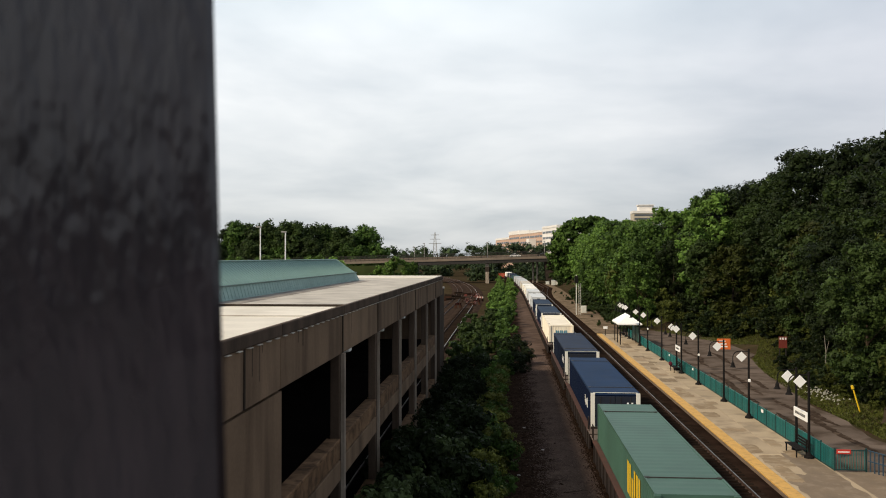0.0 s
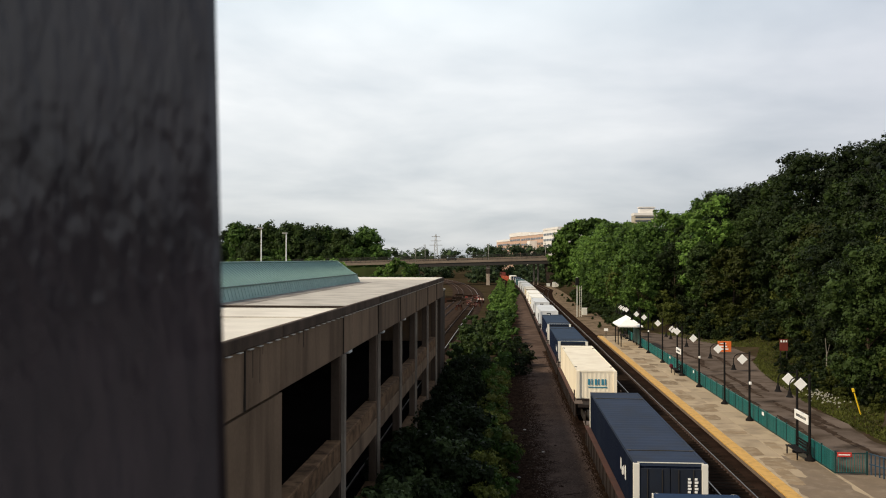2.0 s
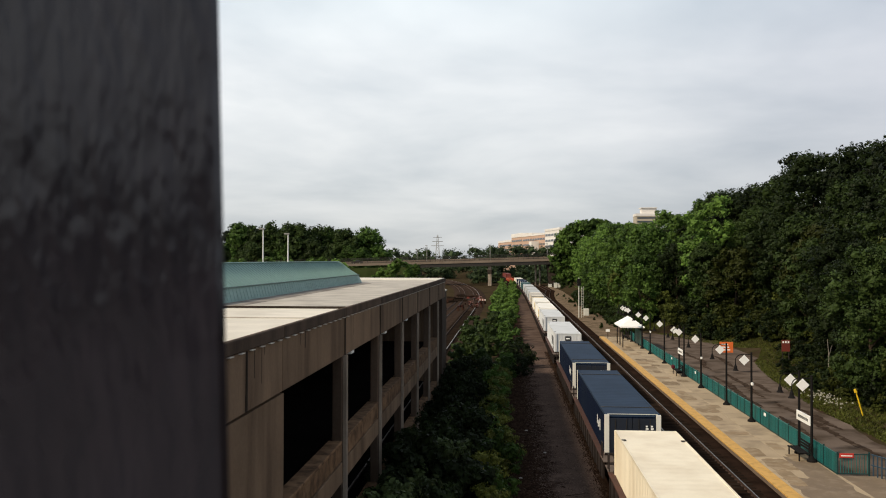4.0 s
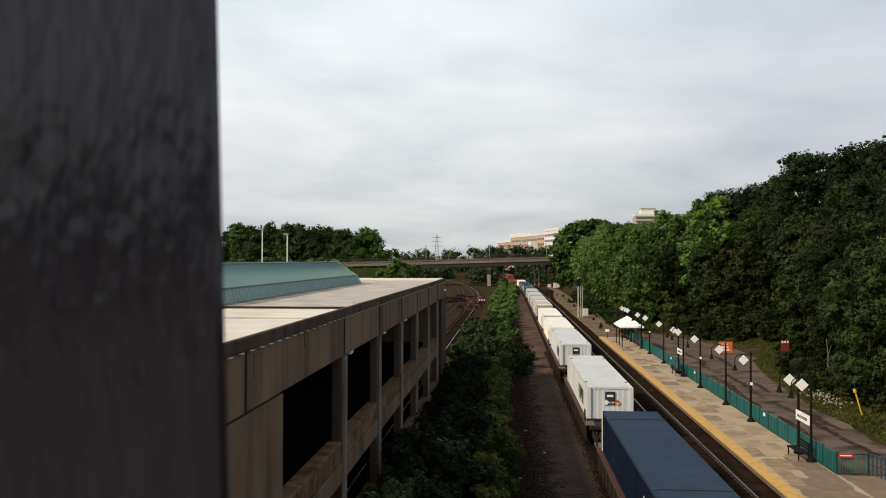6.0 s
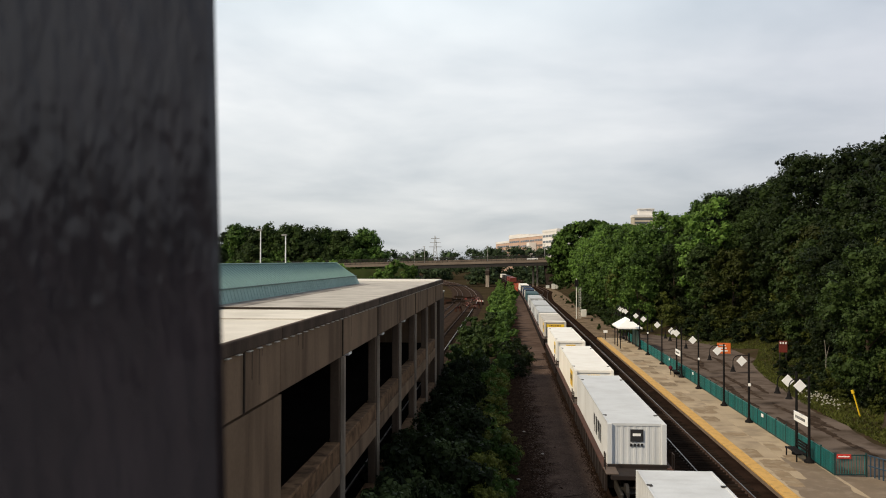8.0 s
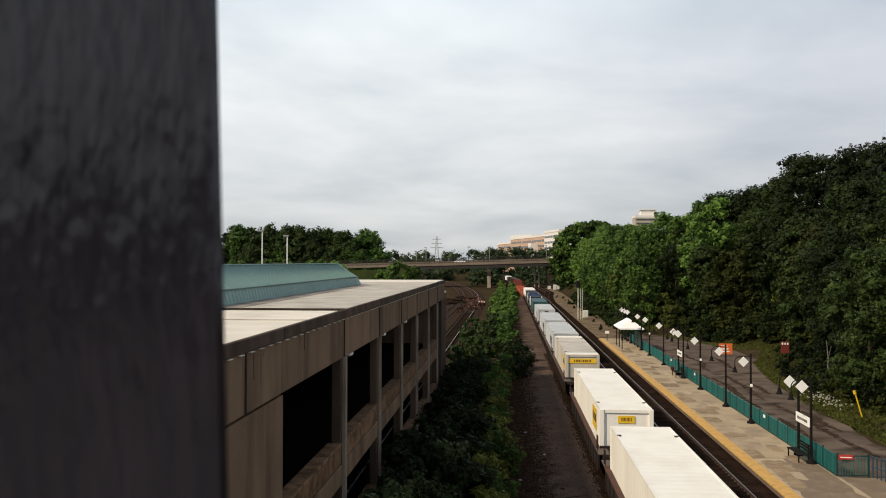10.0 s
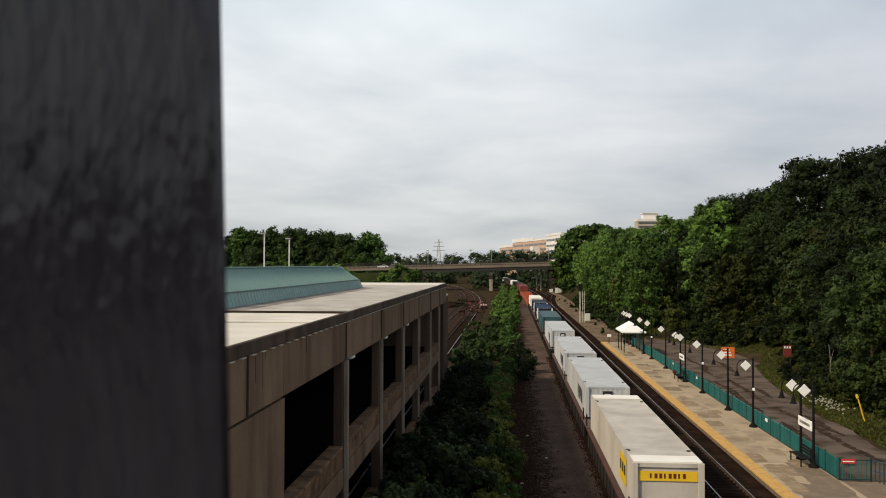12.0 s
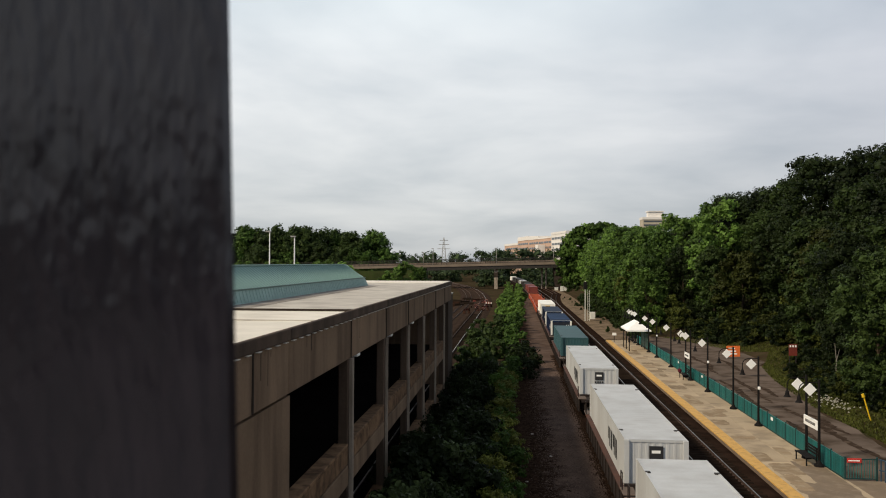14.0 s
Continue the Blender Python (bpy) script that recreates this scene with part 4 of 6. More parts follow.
def build_bridge():
    b = thing("road_bridge", "concrete road bridge over the railway with dark girders", "bridge", pose(0, 0, 0))

    def band(x0, x1, lo, hi, y0, y1):
        bm = bmesh.new()
        vs = []
        for x in (x0, x1):
            for y in (y0, y1):
                for h in (lo, hi):
                    vs.append(bm.verts.new((x, y, deck_z(x) + h)))
        for f in ((0, 1, 3, 2), (4, 6, 7, 5), (0, 4, 5, 1), (2, 3, 7, 6), (1, 5, 7, 3), (0, 2, 6, 4)):
            bm.faces.new([vs[i] for i in f])
        bmesh.ops.recalc_face_normals(bm, faces=bm.faces[:])
        return bm
    part("deck", band(-170, 60, -1.15, -0.5, BY, BY + 11), "deck_edge", b, "road deck of the bridge")
    part("deck_edge", band(-170, 60, -1.35, -0.45, BY - 0.25, BY - 0.01), "deck_edge", b, "pale concrete deck edge")
    for y in (BY + 0.05, BY + 4, BY + 7.5, BY + 10.4):
        part("girder", band(-36, 27, -2.75, -1.16, y, y + 0.4), "steel_dark", b, "dark steel girder")
    me = data_of("fence_post", boxed(-0.06, 0.06, 0.02, 0.14, -0.5, 1.75), "steel_dark")
    for i in range(116):
        x = -170 + i * 2
        part("fence_post", me, "", b).matrix_basis = pose(x, BY, deck_z(x))
    for h in (-0.25, 0.45, 1.1, 1.68):
        part("fence_bar", band(-170, 60, h, h + 0.12, BY + 0.16, BY + 0.24), "steel_dark", b)
    bm = bmesh.new()
    for i in range(330):
        x = -70 + i * 0.34
        box(bm, x - 0.045, x + 0.045, BY + 0.02, BY + 0.1, deck_z(x) - 0.48, deck_z(x) + 1.7)
    tagged(part("fence_picket", bm, "steel_dark", b, "dark close-set pickets of the bridge fence"), kind="stuff")
    part("far_parapet", band(-170, 60, -0.49, 0.5, BY + 10.6, BY + 10.9), "deck_edge", b)
    part("pier", boxed(-8.5, -7.1, BY + 1, BY + 10, -0.3, deck_z(-7.8) - 2.76), "pier_light", b, "pale concrete pier")
    # girder shade on the pier, added as a dark concrete band
    part("pier_shade_band", boxed(-8.65, -6.95, BY + 0.9, BY + 10.1, 4.6, 6.6, bevel=0.05), "concrete_dark", b, "dark band painted as girder shade on the pier")
    bm = bmesh.new()
    prism(bm, [(16.4, -0.3), (15.4, deck_z(17) - 2.8), (19.3, deck_z(17) - 2.8), (18.6, -0.3)], BY + 1, BY + 10)
    part("pier", bm, "concrete_dark", b, "dark tapered concrete pier")
    for x in (11.0, 12.7):
        bm = bmesh.new()
        tube(bm, (x, BY + 6, -0.3), (x, BY + 6, deck_z(x) - 2.76), 0.4, 0.4, 10)
        part("column", bm, "pier_light", b, "pale round column")
    bm = bmesh.new()
    prism(bm, [(27, -0.3), (27, 8), (80, 10), (80, -0.3)], BY - 2.9, BY + 14)
    part("abutment", bm, "concrete_dark", b)
    bm = bmesh.new()
    prism(bm, [(-37, -0.3), (-37, deck_z(-37) - 2.3), (-180, deck_z(-180) - 2.3), (-180, -0.3)], BY - 3, BY + 14)
    part("embankment", bm, "grass", b, "grassy road embankment")

build_bridge()


def build_car(label, paint):
    """A saloon car that faces +x: lower body, glazed cabin, wheels with hubs."""
    c = thing("car", label, "car", group="cars on the road bridge")
    bm = bmesh.new()
    prism(bm, [(-2.25, 0.35), (-2.3, 0.75), (-2.2, 0.92), (-1.55, 0.98), (0.95, 0.98), (2.0, 0.86), (2.28, 0.7), (2.25, 0.35)], -0.88, 0.88)
    part("body", bm, paint, c)
    bm = bmesh.new()
    prism(bm, [(-1.75, 0.97), (-1.15, 1.42), (0.2, 1.46), (1.05, 0.97)], -0.72, 0.72)
    part("cabin", bm, "glass_far", c, "dark glazed cabin")
    part("roof", boxed(-1.15, 0.2, -0.7, 0.7, 1.44, 1.5, bevel=0.02), paint, c)
    for x in (-1.4, 1.4):
        for y in (-0.82, 0.82):
            bm = bmesh.new()
            tube(bm, (x, y - 0.1, 0.32), (x, y + 0.1, 0.32), 0.32, 0.32, 14)
            w = part("wheel", bm, "black_paint", c)
            bm = bmesh.new()
            tube(bm, (x, y - 0.115, 0.32), (x, y + 0.115, 0.32), 0.17, 0.17, 10)
            part("hub", bm, "silver", w)
    return c


CARS = [(build_car("white saloon car driving over the road bridge", "white_sign"), BY + 2.6, 0, [(0.0, 3.7), (0.8, 20.9), (2.0, 46.0), (3.0, 55.0), (14.0, 55.5)]),
        (build_car("dark grey saloon car driving over the road bridge", "steel_dark"), BY + 8.0, 180, [(0.0, 15.0), (1.2, -7.9), (2.2, -27.0), (8.0, -135.0), (14.0, -160.0)]),
        (build_car("pale silver saloon car driving over the road bridge", "white_sign"), BY + 8.0, 180,
         [(0.0, 56.0), (5.0, 54.0), (8.1, 8.9), (10.3, -24.7), (11.5, -45.0), (12.2, -56.5), (14.0, -85.0)])]


# ---------------------------------------------------------------- trees
def leaf_cloud(seed, blobs, leaf, count, flat=0.8, core=0.55, tri=False, wild=0.35, tufts=14):
    """A crown mesh: many overlapping clumps, each made of tufts of leaves round a core that closes the gaps."""
    rng = np.random.default_rng(seed)
    centres = np.array([b[:3] for b in blobs]); radii = np.array([b[3] for b in blobs])
    pick = rng.choice(len(blobs), count, p=radii ** 2 / (radii ** 2).sum())
    d = rng.normal(size=(count, 3)); d /= np.linalg.norm(d, axis=1)[:, None]
    arms = rng.normal(size=(len(blobs), tufts, 3)); arms /= np.linalg.norm(arms, axis=2)[:, :, None]
    arms *= rng.uniform(0.62, 0.95, (len(blobs), tufts, 1))
    arm = arms[pick, rng.integers(0, tufts, count)]
    pos = centres[pick] + (arm + d * rng.uniform(0.12, 0.4, (count, 1))) * radii[pick][:, None] * np.array([1, 1, flat])
    nrm = arm * 0.6 + d * 0.6 + rng.normal(size=(count, 3)) * wild + np.array([0, 0, 0.25])
    nrm /= np.linalg.norm(nrm, axis=1)[:, None]
    t = np.cross(nrm, rng.normal(size=(count, 3))); t /= np.linalg.norm(t, axis=1)[:, None]
    u = np.cross(nrm, t)
    s = (leaf * rng.uniform(0.6, 1.35, count))[:, None]
    quad = np.stack([pos - t * s, pos - u * s * 0.55 + nrm * s * 0.12, pos + t * s, pos + u * s * 0.55 + nrm * s * 0.12], axis=1).reshape(-1, 3)
    k = 4
    if tri:
        k = 3
        quad = np.stack([pos - t * s, pos + t * s * 0.5 + u * s * 0.7, pos + t * s * 0.5 - u * s * 0.7], axis=1).reshape(-1, 3)
    verts = [quad]
    faces = [tuple(range(k * i, k * i + k)) for i in range(count)]
    if core:
        bm = bmesh.new()
        bmesh.ops.create_icosphere(bm, subdivisions=2, radius=1.0)
        base = np.array([v.co[:] for v in bm.verts]); trio = [[v.index for v in f.verts] for f in bm.faces]
        bm.free()
        off = k * count
        for c, r in zip(centres, radii):
            verts.append(base * np.array([1, 1, flat]) * r * core * rng.uniform(0.6, 1.15, (len(base), 1)) + c)
            faces += [tuple(i + off for i in f) for f in trio]
            off += len(base)
    me = bpy.data.meshes.new("crown")
    me.from_pydata(np.concatenate(verts).tolist(), [], faces)
    return me


def crown_blobs(seed, height, spread, n, low=0.2, clump=(0.22, 0.42)):
    rng = random.Random(seed)
    out = []
    for _ in range(n):
        k = rng.random()
        z = height * (low + (1 - low) * k)
        girth = spread * (0.42 + 0.58 * math.sin(math.pi * min(1, k * 0.9))) * (1.0 if k < 0.75 else 1.0 - (k - 0.75) * 2.0)
        a, r = rng.uniform(0, 2 * math.pi), girth * math.sqrt(rng.uniform(0.05, 1))
        out.append((r * math.cos(a), r * math.sin(a), z * 0.93, spread * rng.uniform(*clump)))
    return out


def trunk_mesh(seed, height, r):
    rng = random.Random(seed)
    bm = bmesh.new()
    p, rad = Vector((0, 0, -0.4)), r
    for i in range(5):
        q = p + Vector((rng.uniform(-0.25, 0.25), rng.uniform(-0.25, 0.25), height * 0.115))
        tube(bm, p, q, rad, rad * 0.82, 7)
        if i > 0:
            for _ in range(2):
                a = rng.uniform(0, 6.28)
                tube(bm, q, q + Vector((math.cos(a), math.sin(a), 0.9)) * height * 0.14, rad * 0.5, rad * 0.15, 5)
        p, rad = q, rad * 0.82
    return data_of("trunk", bm, "bark")


TOP = {}


def make_tree(name, seed, height, spread, blobs, leaf, count, material, label, category, low=0.2, trunk=True, clump=(0.22, 0.42), tri=False, core=0.44):
    t = thing(name, label, category)
    if trunk:
        part("trunk", trunk_mesh(seed, height, 0.018 * height), "bark", t)
    me = leaf_cloud(seed, crown_blobs(seed, height, spread, blobs, low, clump), leaf, count, tri=tri, core=core)
    me.materials.append(M[material])
    part("crown", me, material, t)
    zs = np.array([v.co.z for v in me.vertices])
    TOP[t.name] = float(np.percentile(zs, 99.7))
    return t


SKYLINE = [(380, 400), (440, 395), (560, 398), (600, 408), (690, 402), (700, 440), (960, 440), (985, 418), (1015, 396), (1050, 384), (1105, 396), (1168, 394), (1182, 376), (1225, 376),
           (1250, 350), (1310, 330), (1375, 322), (1400, 272), (1440, 262), (1545, 268), (1564, 246), (1600, 236), (1900, 215)]


def crest(x, y):
    """Height of the treetops over the ground, by bearing from the walkway."""
    b = 784 + F * math.tan(math.atan2(x, y) + radians(4.27))
    for (b0, e0), (b1, e1) in zip(SKYLINE, SKYLINE[1:]):
        if b0 <= b <= b1:
            e = e0 + (e1 - e0) * (b - b0) / (b1 - b0)
            return EYE_Z + (456.5 - e) * y / F - lift(x, y)
    return 18.0


def plant(first, spots, rng, z=None, size=(0.85, 1.15), tall=None):
    for i, (x, y, s) in enumerate(spots):
        k = s * rng.uniform(*size)
        at = pose(x, y, lift(x, y) if z is None else z, 0, 0, rng.uniform(0, 360))
        base = first[i % len(first)]
        if tall:
            k = min(2.0, max(0.35, s * rng.choice((0.86, 0.94, 1.0, 1.03) if s < 0.9 else (0.98, 1.0, 1.03)) * crest(x, y) / TOP[base.name]))
        ob = base if i < len(first) else copy_thing(base, at)
        ob.matrix_basis = at @ Matrix.Diagonal((k, k, k * (1.0 if tall else rng.uniform(0.9, 1.1)), 1))


EDGE = [(0, 28.2), (68, 28.4), (86, 33.5), (112, 35), (124, 30), (136, 23), (400, 23)]


def build_woods():
    rng = random.Random(11)
    def oak(i, n, leaf, count, m, label, h=17.0, w=5.2, fat=1.0):
        return make_tree("broadleaf_tree", 20 + i, h, w, n, leaf, count, m, label, "tree", 0.03, clump=(0.13 * fat, 0.3 * fat), tri=True)
    dark, bright = "tall dense dark green broadleaf tree in the wood", "bright green broadleaf tree beside the railway"
    # leaf colours by row and place carry the wood's sun and shade as well
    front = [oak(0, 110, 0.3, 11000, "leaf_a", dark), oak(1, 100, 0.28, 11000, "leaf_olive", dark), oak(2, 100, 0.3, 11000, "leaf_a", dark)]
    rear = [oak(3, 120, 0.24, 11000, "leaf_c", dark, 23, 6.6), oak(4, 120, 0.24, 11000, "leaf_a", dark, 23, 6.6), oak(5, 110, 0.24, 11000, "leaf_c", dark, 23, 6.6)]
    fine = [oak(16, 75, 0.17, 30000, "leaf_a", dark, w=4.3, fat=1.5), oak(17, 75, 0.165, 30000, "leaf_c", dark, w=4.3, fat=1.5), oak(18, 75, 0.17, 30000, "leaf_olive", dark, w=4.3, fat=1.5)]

    def foot(y):
        """The edge of the wood: a clearing opens where the lane turns away."""
        for (y0, x0), (y1, x1) in zip(EDGE, EDGE[1:]):
            if y0 <= y <= y1:
                return x0 + (x1 - x0) * (y - y0) / (y1 - y0)
    first, spots, close = [], [], []
    # front row along the lane, then rows up the bank
    for row, (dx, s) in enumerate(((0, 0.62), (5.5, 0.82), (12, 0.98), (19, 1.0))):
        y = 40.0 + row * 2
        while y < 160:
            x = foot(y) + dx
            if row == 0 and 127 < y < 141:
                y += 7.0
                continue
            (spots if row else close if y < 88 else first).append((x + rng.uniform(-1.6, 1.6), y + rng.uniform(-1.5, 1.5), s))
            y += 7.0 if row or y > 88 else 8.6
    plant(front, first, rng, tall=True)
    plant(fine[2:] + fine[:1], [c for c in close if c[1] < 68], rng, tall=True)
    plant(fine[1:2], [c for c in close if c[1] >= 68], rng, tall=True)
    olive = [oak(23, 110, 0.24, 14000, "leaf_olive", "tall olive green broadleaf tree in the wood", 20, 6.2), oak(24, 110, 0.24, 14000, "leaf_olive", "tall olive green broadleaf tree in the wood", 20, 6.2)]
    plant(olive, [c for c in spots if c[1] < 76 and c[0] < 44], rng, tall=True)
    spots = [c for c in spots if not (c[1] < 76 and c[0] < 44)]
    # extra dark trees put the shade of the hollow into leaf colour
    plant(rear, spots + [(32, 152, 0.95), (37, 163, 1.0), (42, 172, 1.0), (29, 158, 0.9)], rng, tall=True)
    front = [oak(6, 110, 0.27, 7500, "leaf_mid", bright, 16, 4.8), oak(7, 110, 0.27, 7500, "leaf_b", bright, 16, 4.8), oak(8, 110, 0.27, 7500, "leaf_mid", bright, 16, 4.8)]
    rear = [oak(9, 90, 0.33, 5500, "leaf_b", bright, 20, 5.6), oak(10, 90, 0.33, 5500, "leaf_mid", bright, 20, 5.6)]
    first, spots = [], []
    for row, (dx, s) in enumerate(((0, 0.7), (5, 0.93), (11, 1.0))):
        y = 132.0
        while y < 312:
            x = 20.5 + dx + 0.012 * (y - 132) + (0.085 * max(0, y - 225))
            if not (row == 1 and y < 142):
                (spots if row else first).append((x + rng.uniform(-1.8, 1.8), y + rng.uniform(-2, 2), s))
            y += 8.0 if row else 10.0
    plant(front, first, rng, tall=True)
    plant(rear, spots, rng, tall=True)
    bank = [oak(19, 90, 0.36, 6000, "leaf_b", "dark green tree on the bank beside the bridge", 15, 4.4), oak(20, 90, 0.36, 6000, "leaf_mid", "green tree on the bank beside the bridge", 15, 4.4)]
    plant(bank, [(21.5, 340, 0.95), (23.5, 336, 1.05), (26.5, 337, 1.05), (29, 335, 1.05), (31, 333, 1.0), (36, 334, 1.0), (41, 330, 1.0), (29, 326, 0.75), (35, 322, 0.8), (47, 332, 1.0)], rng, tall=True)
    beyond = "dark green broadleaf tree beyond the garage"
    # lighter leaf classes put the distance haze into these trees
    back = [oak(11, 80, 0.4, 7500, "leaf_a", beyond, 17, 5.2, 1.6), oak(12, 80, 0.4, 7500, "leaf_a", beyond, 17, 5.2, 1.6), oak(13, 75, 0.4, 7500, "leaf_a", beyond, 17, 5.2, 1.6), oak(21, 75, 0.4, 7500, "leaf_b", beyond, 17, 5.2, 1.6), oak(22, 75, 0.4, 7500, "leaf_b", beyond, 17, 5.2, 1.6)]
    spots = [(-214 + i * 3.9 + rng.uniform(-1.6, 1.6), 382 + rng.uniform(-8, 14), rng.uniform(0.95, 1.06)) for i in range(40)]
    spots += [(-222 + i * 6.6 + rng.uniform(-2.5, 2.5), 366 + rng.uniform(-4, 4), rng.uniform(0.5, 0.78)) for i in range(26)]
    plant(back, spots, rng, tall=True)
    # unseen row behind the viewpoint, added to darken the reflection in the post
    behind = [copy_thing(back[i], pose(-40 + 9 * i, -95, 0)) for i in range(2)]
    plant(behind, [(-40 + i * 9 + rng.uniform(-2, 2), -95 + rng.uniform(-8, 8), 1.05) for i in range(16)], rng)
    light = [oak(14, 50, 0.42, 4000, "leaf_light", "small bright green tree before the bridge", 12, 4.5), oak(15, 50, 0.42, 4000, "leaf_light", "small green tree before the bridge", 12, 4.5)]
    plant(light, [(-30.5, 233, 0.84), (-27, 240, 0.7), (-35.5, 238, 0.7), (-69, 210, 1.12), (-61.5, 210, 1.1), (-55, 210, 1.0), (-43, 212, 1.02), (-49, 216, 0.95)], rng)
    # far woods, uncountable
    blobs = []
    for i in range(330):
        x, y = rng.uniform(-330, 110), rng.uniform(500, 590)
        top = 15.0 if x < -25 else 17.3
        blobs.append((x, y, rng.uniform(0, 1) ** 0.7 * top, rng.uniform(3, 5)))
    for i in range(150):
        blobs.append((rng.uniform(-14, 100), rng.uniform(470, 520), rng.uniform(0, 1) ** 0.6 * 17.5, rng.uniform(2.5, 4)))
    for i in range(260):
        blobs.append((rng.uniform(-200, 30), rng.uniform(462, 500), rng.uniform(0.5, 9), rng.uniform(2.5, 4)))
    for i in range(130):
        x = rng.choice((rng.uniform(-95, -32), rng.uniform(-15, -5), rng.uniform(8, 30)))
        blobs.append((x, rng.uniform(372, 405), rng.uniform(0.2, 6.5), rng.uniform(1.6, 3)))
    for i in range(160):
        blobs.append((rng.uniform(-420, 330), rng.uniform(640, 900), rng.uniform(4, 15), rng.uniform(5, 8)))
    me = leaf_cloud(77, blobs, 0.6, 160000, tri=True)
    me.materials.append(M["leaf_far"])
    tagged(new("far_woods", me), "distant green woods beyond the bridge", "woods", kind="stuff")


def thicket(spots, seed, material, label):
    """Far shrubs that run into one another, one mesh."""
    rng = random.Random(seed)
    blobs = []
    for x, y, s in spots:
        for _ in range(9):
            k, a, r = rng.random(), rng.uniform(0, 6.28), 1.25 * s * math.sqrt(rng.random())
            blobs.append((x + r * math.cos(a) * (1.1 - 0.6 * k), y + r * math.sin(a), -0.1 + 2.8 * s * k, s * rng.uniform(0.35, 0.65)))
    me = leaf_cloud(seed, blobs, 0.18, 950 * len(spots), tri=True)
    me.materials.append(M[material])
    tagged(new("thicket", me), label, "thicket", kind="stuff")


def build_scrub():
    rng = random.Random(5)

    def kind(i, m, leaf, n, label):
        return make_tree("shrub", 80 + i, 3.0, 1.7, 18, leaf, n, m, label, "shrub", 0.04, trunk=False, tri=leaf > 0.1445 and leaf < 0.15, core=0.36)
    # garage shade and the sunlit strip are put into the leaf colours
    shade = [kind(0, "leaf_c", 0.13, 2300, "tall green shrub beside the garage wall, darkened for its shade"), kind(1, "leaf_c", 0.13, 2200, "tall green shrub beside the garage wall, darkened for its shade"),
             kind(2, "leaf_c", 0.11, 2400, "small-leaved green shrub beside the garage wall, darkened for its shade")]
    lit = [kind(3, "leaf_sunlit", 0.1, 2300, "low yellow-green shrub beside the gravel path, lightened for sun"), kind(4, "leaf_b", 0.12, 2000, "low yellow-green shrub beside the gravel path, lightened for sun")]
    broad = [kind(8, "leaf_lit_tips", 0.14, 1300, "broad-leaved green shrub beside the garage wall"), kind(9, "leaf_a", 0.14, 1300, "broad-leaved green shrub beside the garage wall")]
    spots, bright, large, away = [], [], [], []
    y = 16.0
    while y < 76:
        if y < 36:
            large.append((-3.4 + rng.uniform(-1.2, 0.8), y + rng.uniform(-0.8, 0.8), rng.uniform(0.8, 1.05)))
            large.append((-1.8 + rng.uniform(-0.8, 0.9), y + rng.uniform(-0.8, 0.8), rng.uniform(0.6, 0.85)))
        spots.append((-4.2 + rng.uniform(-0.4, 0.5), y + rng.uniform(-0.8, 0.8), rng.uniform(0.85, 1.15) * (1 if y < 45 else 0.7)))
        spots.append((-2.3 + rng.uniform(-0.6, 0.6), y + 1 + rng.uniform(-0.8, 0.8), rng.uniform(0.6, 0.95)))
        bright.append((-0.75 + rng.uniform(-0.5, 0.5), y + rng.uniform(-0.8, 0.8), rng.uniform(0.45, 0.75)))
        y += 2.2
    while y < 330:
        far = 1 + (y - 76) / 500
        for k in range(1 if y > 132 else 0, 3):
            x = -5.1 + 0.004 * (y - 76) + k * 2.2 * far + bend(y)
            away.append((x + rng.uniform(-0.8, 0.8), y + rng.uniform(-1, 1), rng.uniform(0.8, 1.2) * far * (0.72, 0.88, 0.8)[k] * (1 if y < 230 else 0.75)))
        y += 4.0 * far
    spots += [(1.0, 78, 0.75), (1.2, 84, 0.85), (0.8, 90, 0.8)]
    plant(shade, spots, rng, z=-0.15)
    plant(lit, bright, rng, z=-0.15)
    plant(broad, large, rng, z=0.1)
    # lit and dark stretches of scrub put into the leaf colours
    deep = [s for s in away if s[1] > 138]
    thicket([s for s in away if s[1] <= 138 and s[0] < -1.5], 30, "leaf_a", "dark green scrub between the garage and the railway")
    thicket([s for s in away if s[1] <= 138 and s[0] >= -1.5], 34, "leaf_b", "green scrub beside the gravel path")
    thicket(deep[::2], 31, "leaf_light", "green shrubs grown together beside the railway")
    thicket(deep[1::2], 32, "leaf_mid", "dense green scrub beside the railway")
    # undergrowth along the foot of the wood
    # leaf_c puts the shade at the wood's foot into these bushes
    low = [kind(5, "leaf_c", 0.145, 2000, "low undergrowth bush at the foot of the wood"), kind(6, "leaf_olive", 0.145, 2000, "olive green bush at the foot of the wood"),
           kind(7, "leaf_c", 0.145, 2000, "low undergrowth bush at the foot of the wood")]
    spots = []
    y = 40.0
    while y < 150:
        x = np.interp(y, [e[0] for e in EDGE], [e[1] for e in EDGE]) - 2.0
        spots.append((x + rng.uniform(-0.6, 0.8), y + rng.uniform(-1, 1), rng.uniform(0.4, 0.9)))
        spots.append((x + 2.2 + rng.uniform(-0.6, 0.8), y + 1 + rng.uniform(-1, 1), rng.uniform(0.8, 1.5)))
        y += 2.6
    y = 44.0
    while y < 92:
        for _ in range(3):
            bx, by = (26.2 if y < 60 else 24.3 + 0.1 * (y - 60)) + rng.uniform(0, 2.6), y + rng.uniform(-1, 1)
            away = math.degrees(math.atan2(bx, by))
            if not (abs(away - 17.6) < 0.9 and by < 88) and not (abs(away - 21.9) < 1.6 and by < 66):
                spots.append((bx, by, rng.uniform(0.35, 0.75)))
        y += 1.9
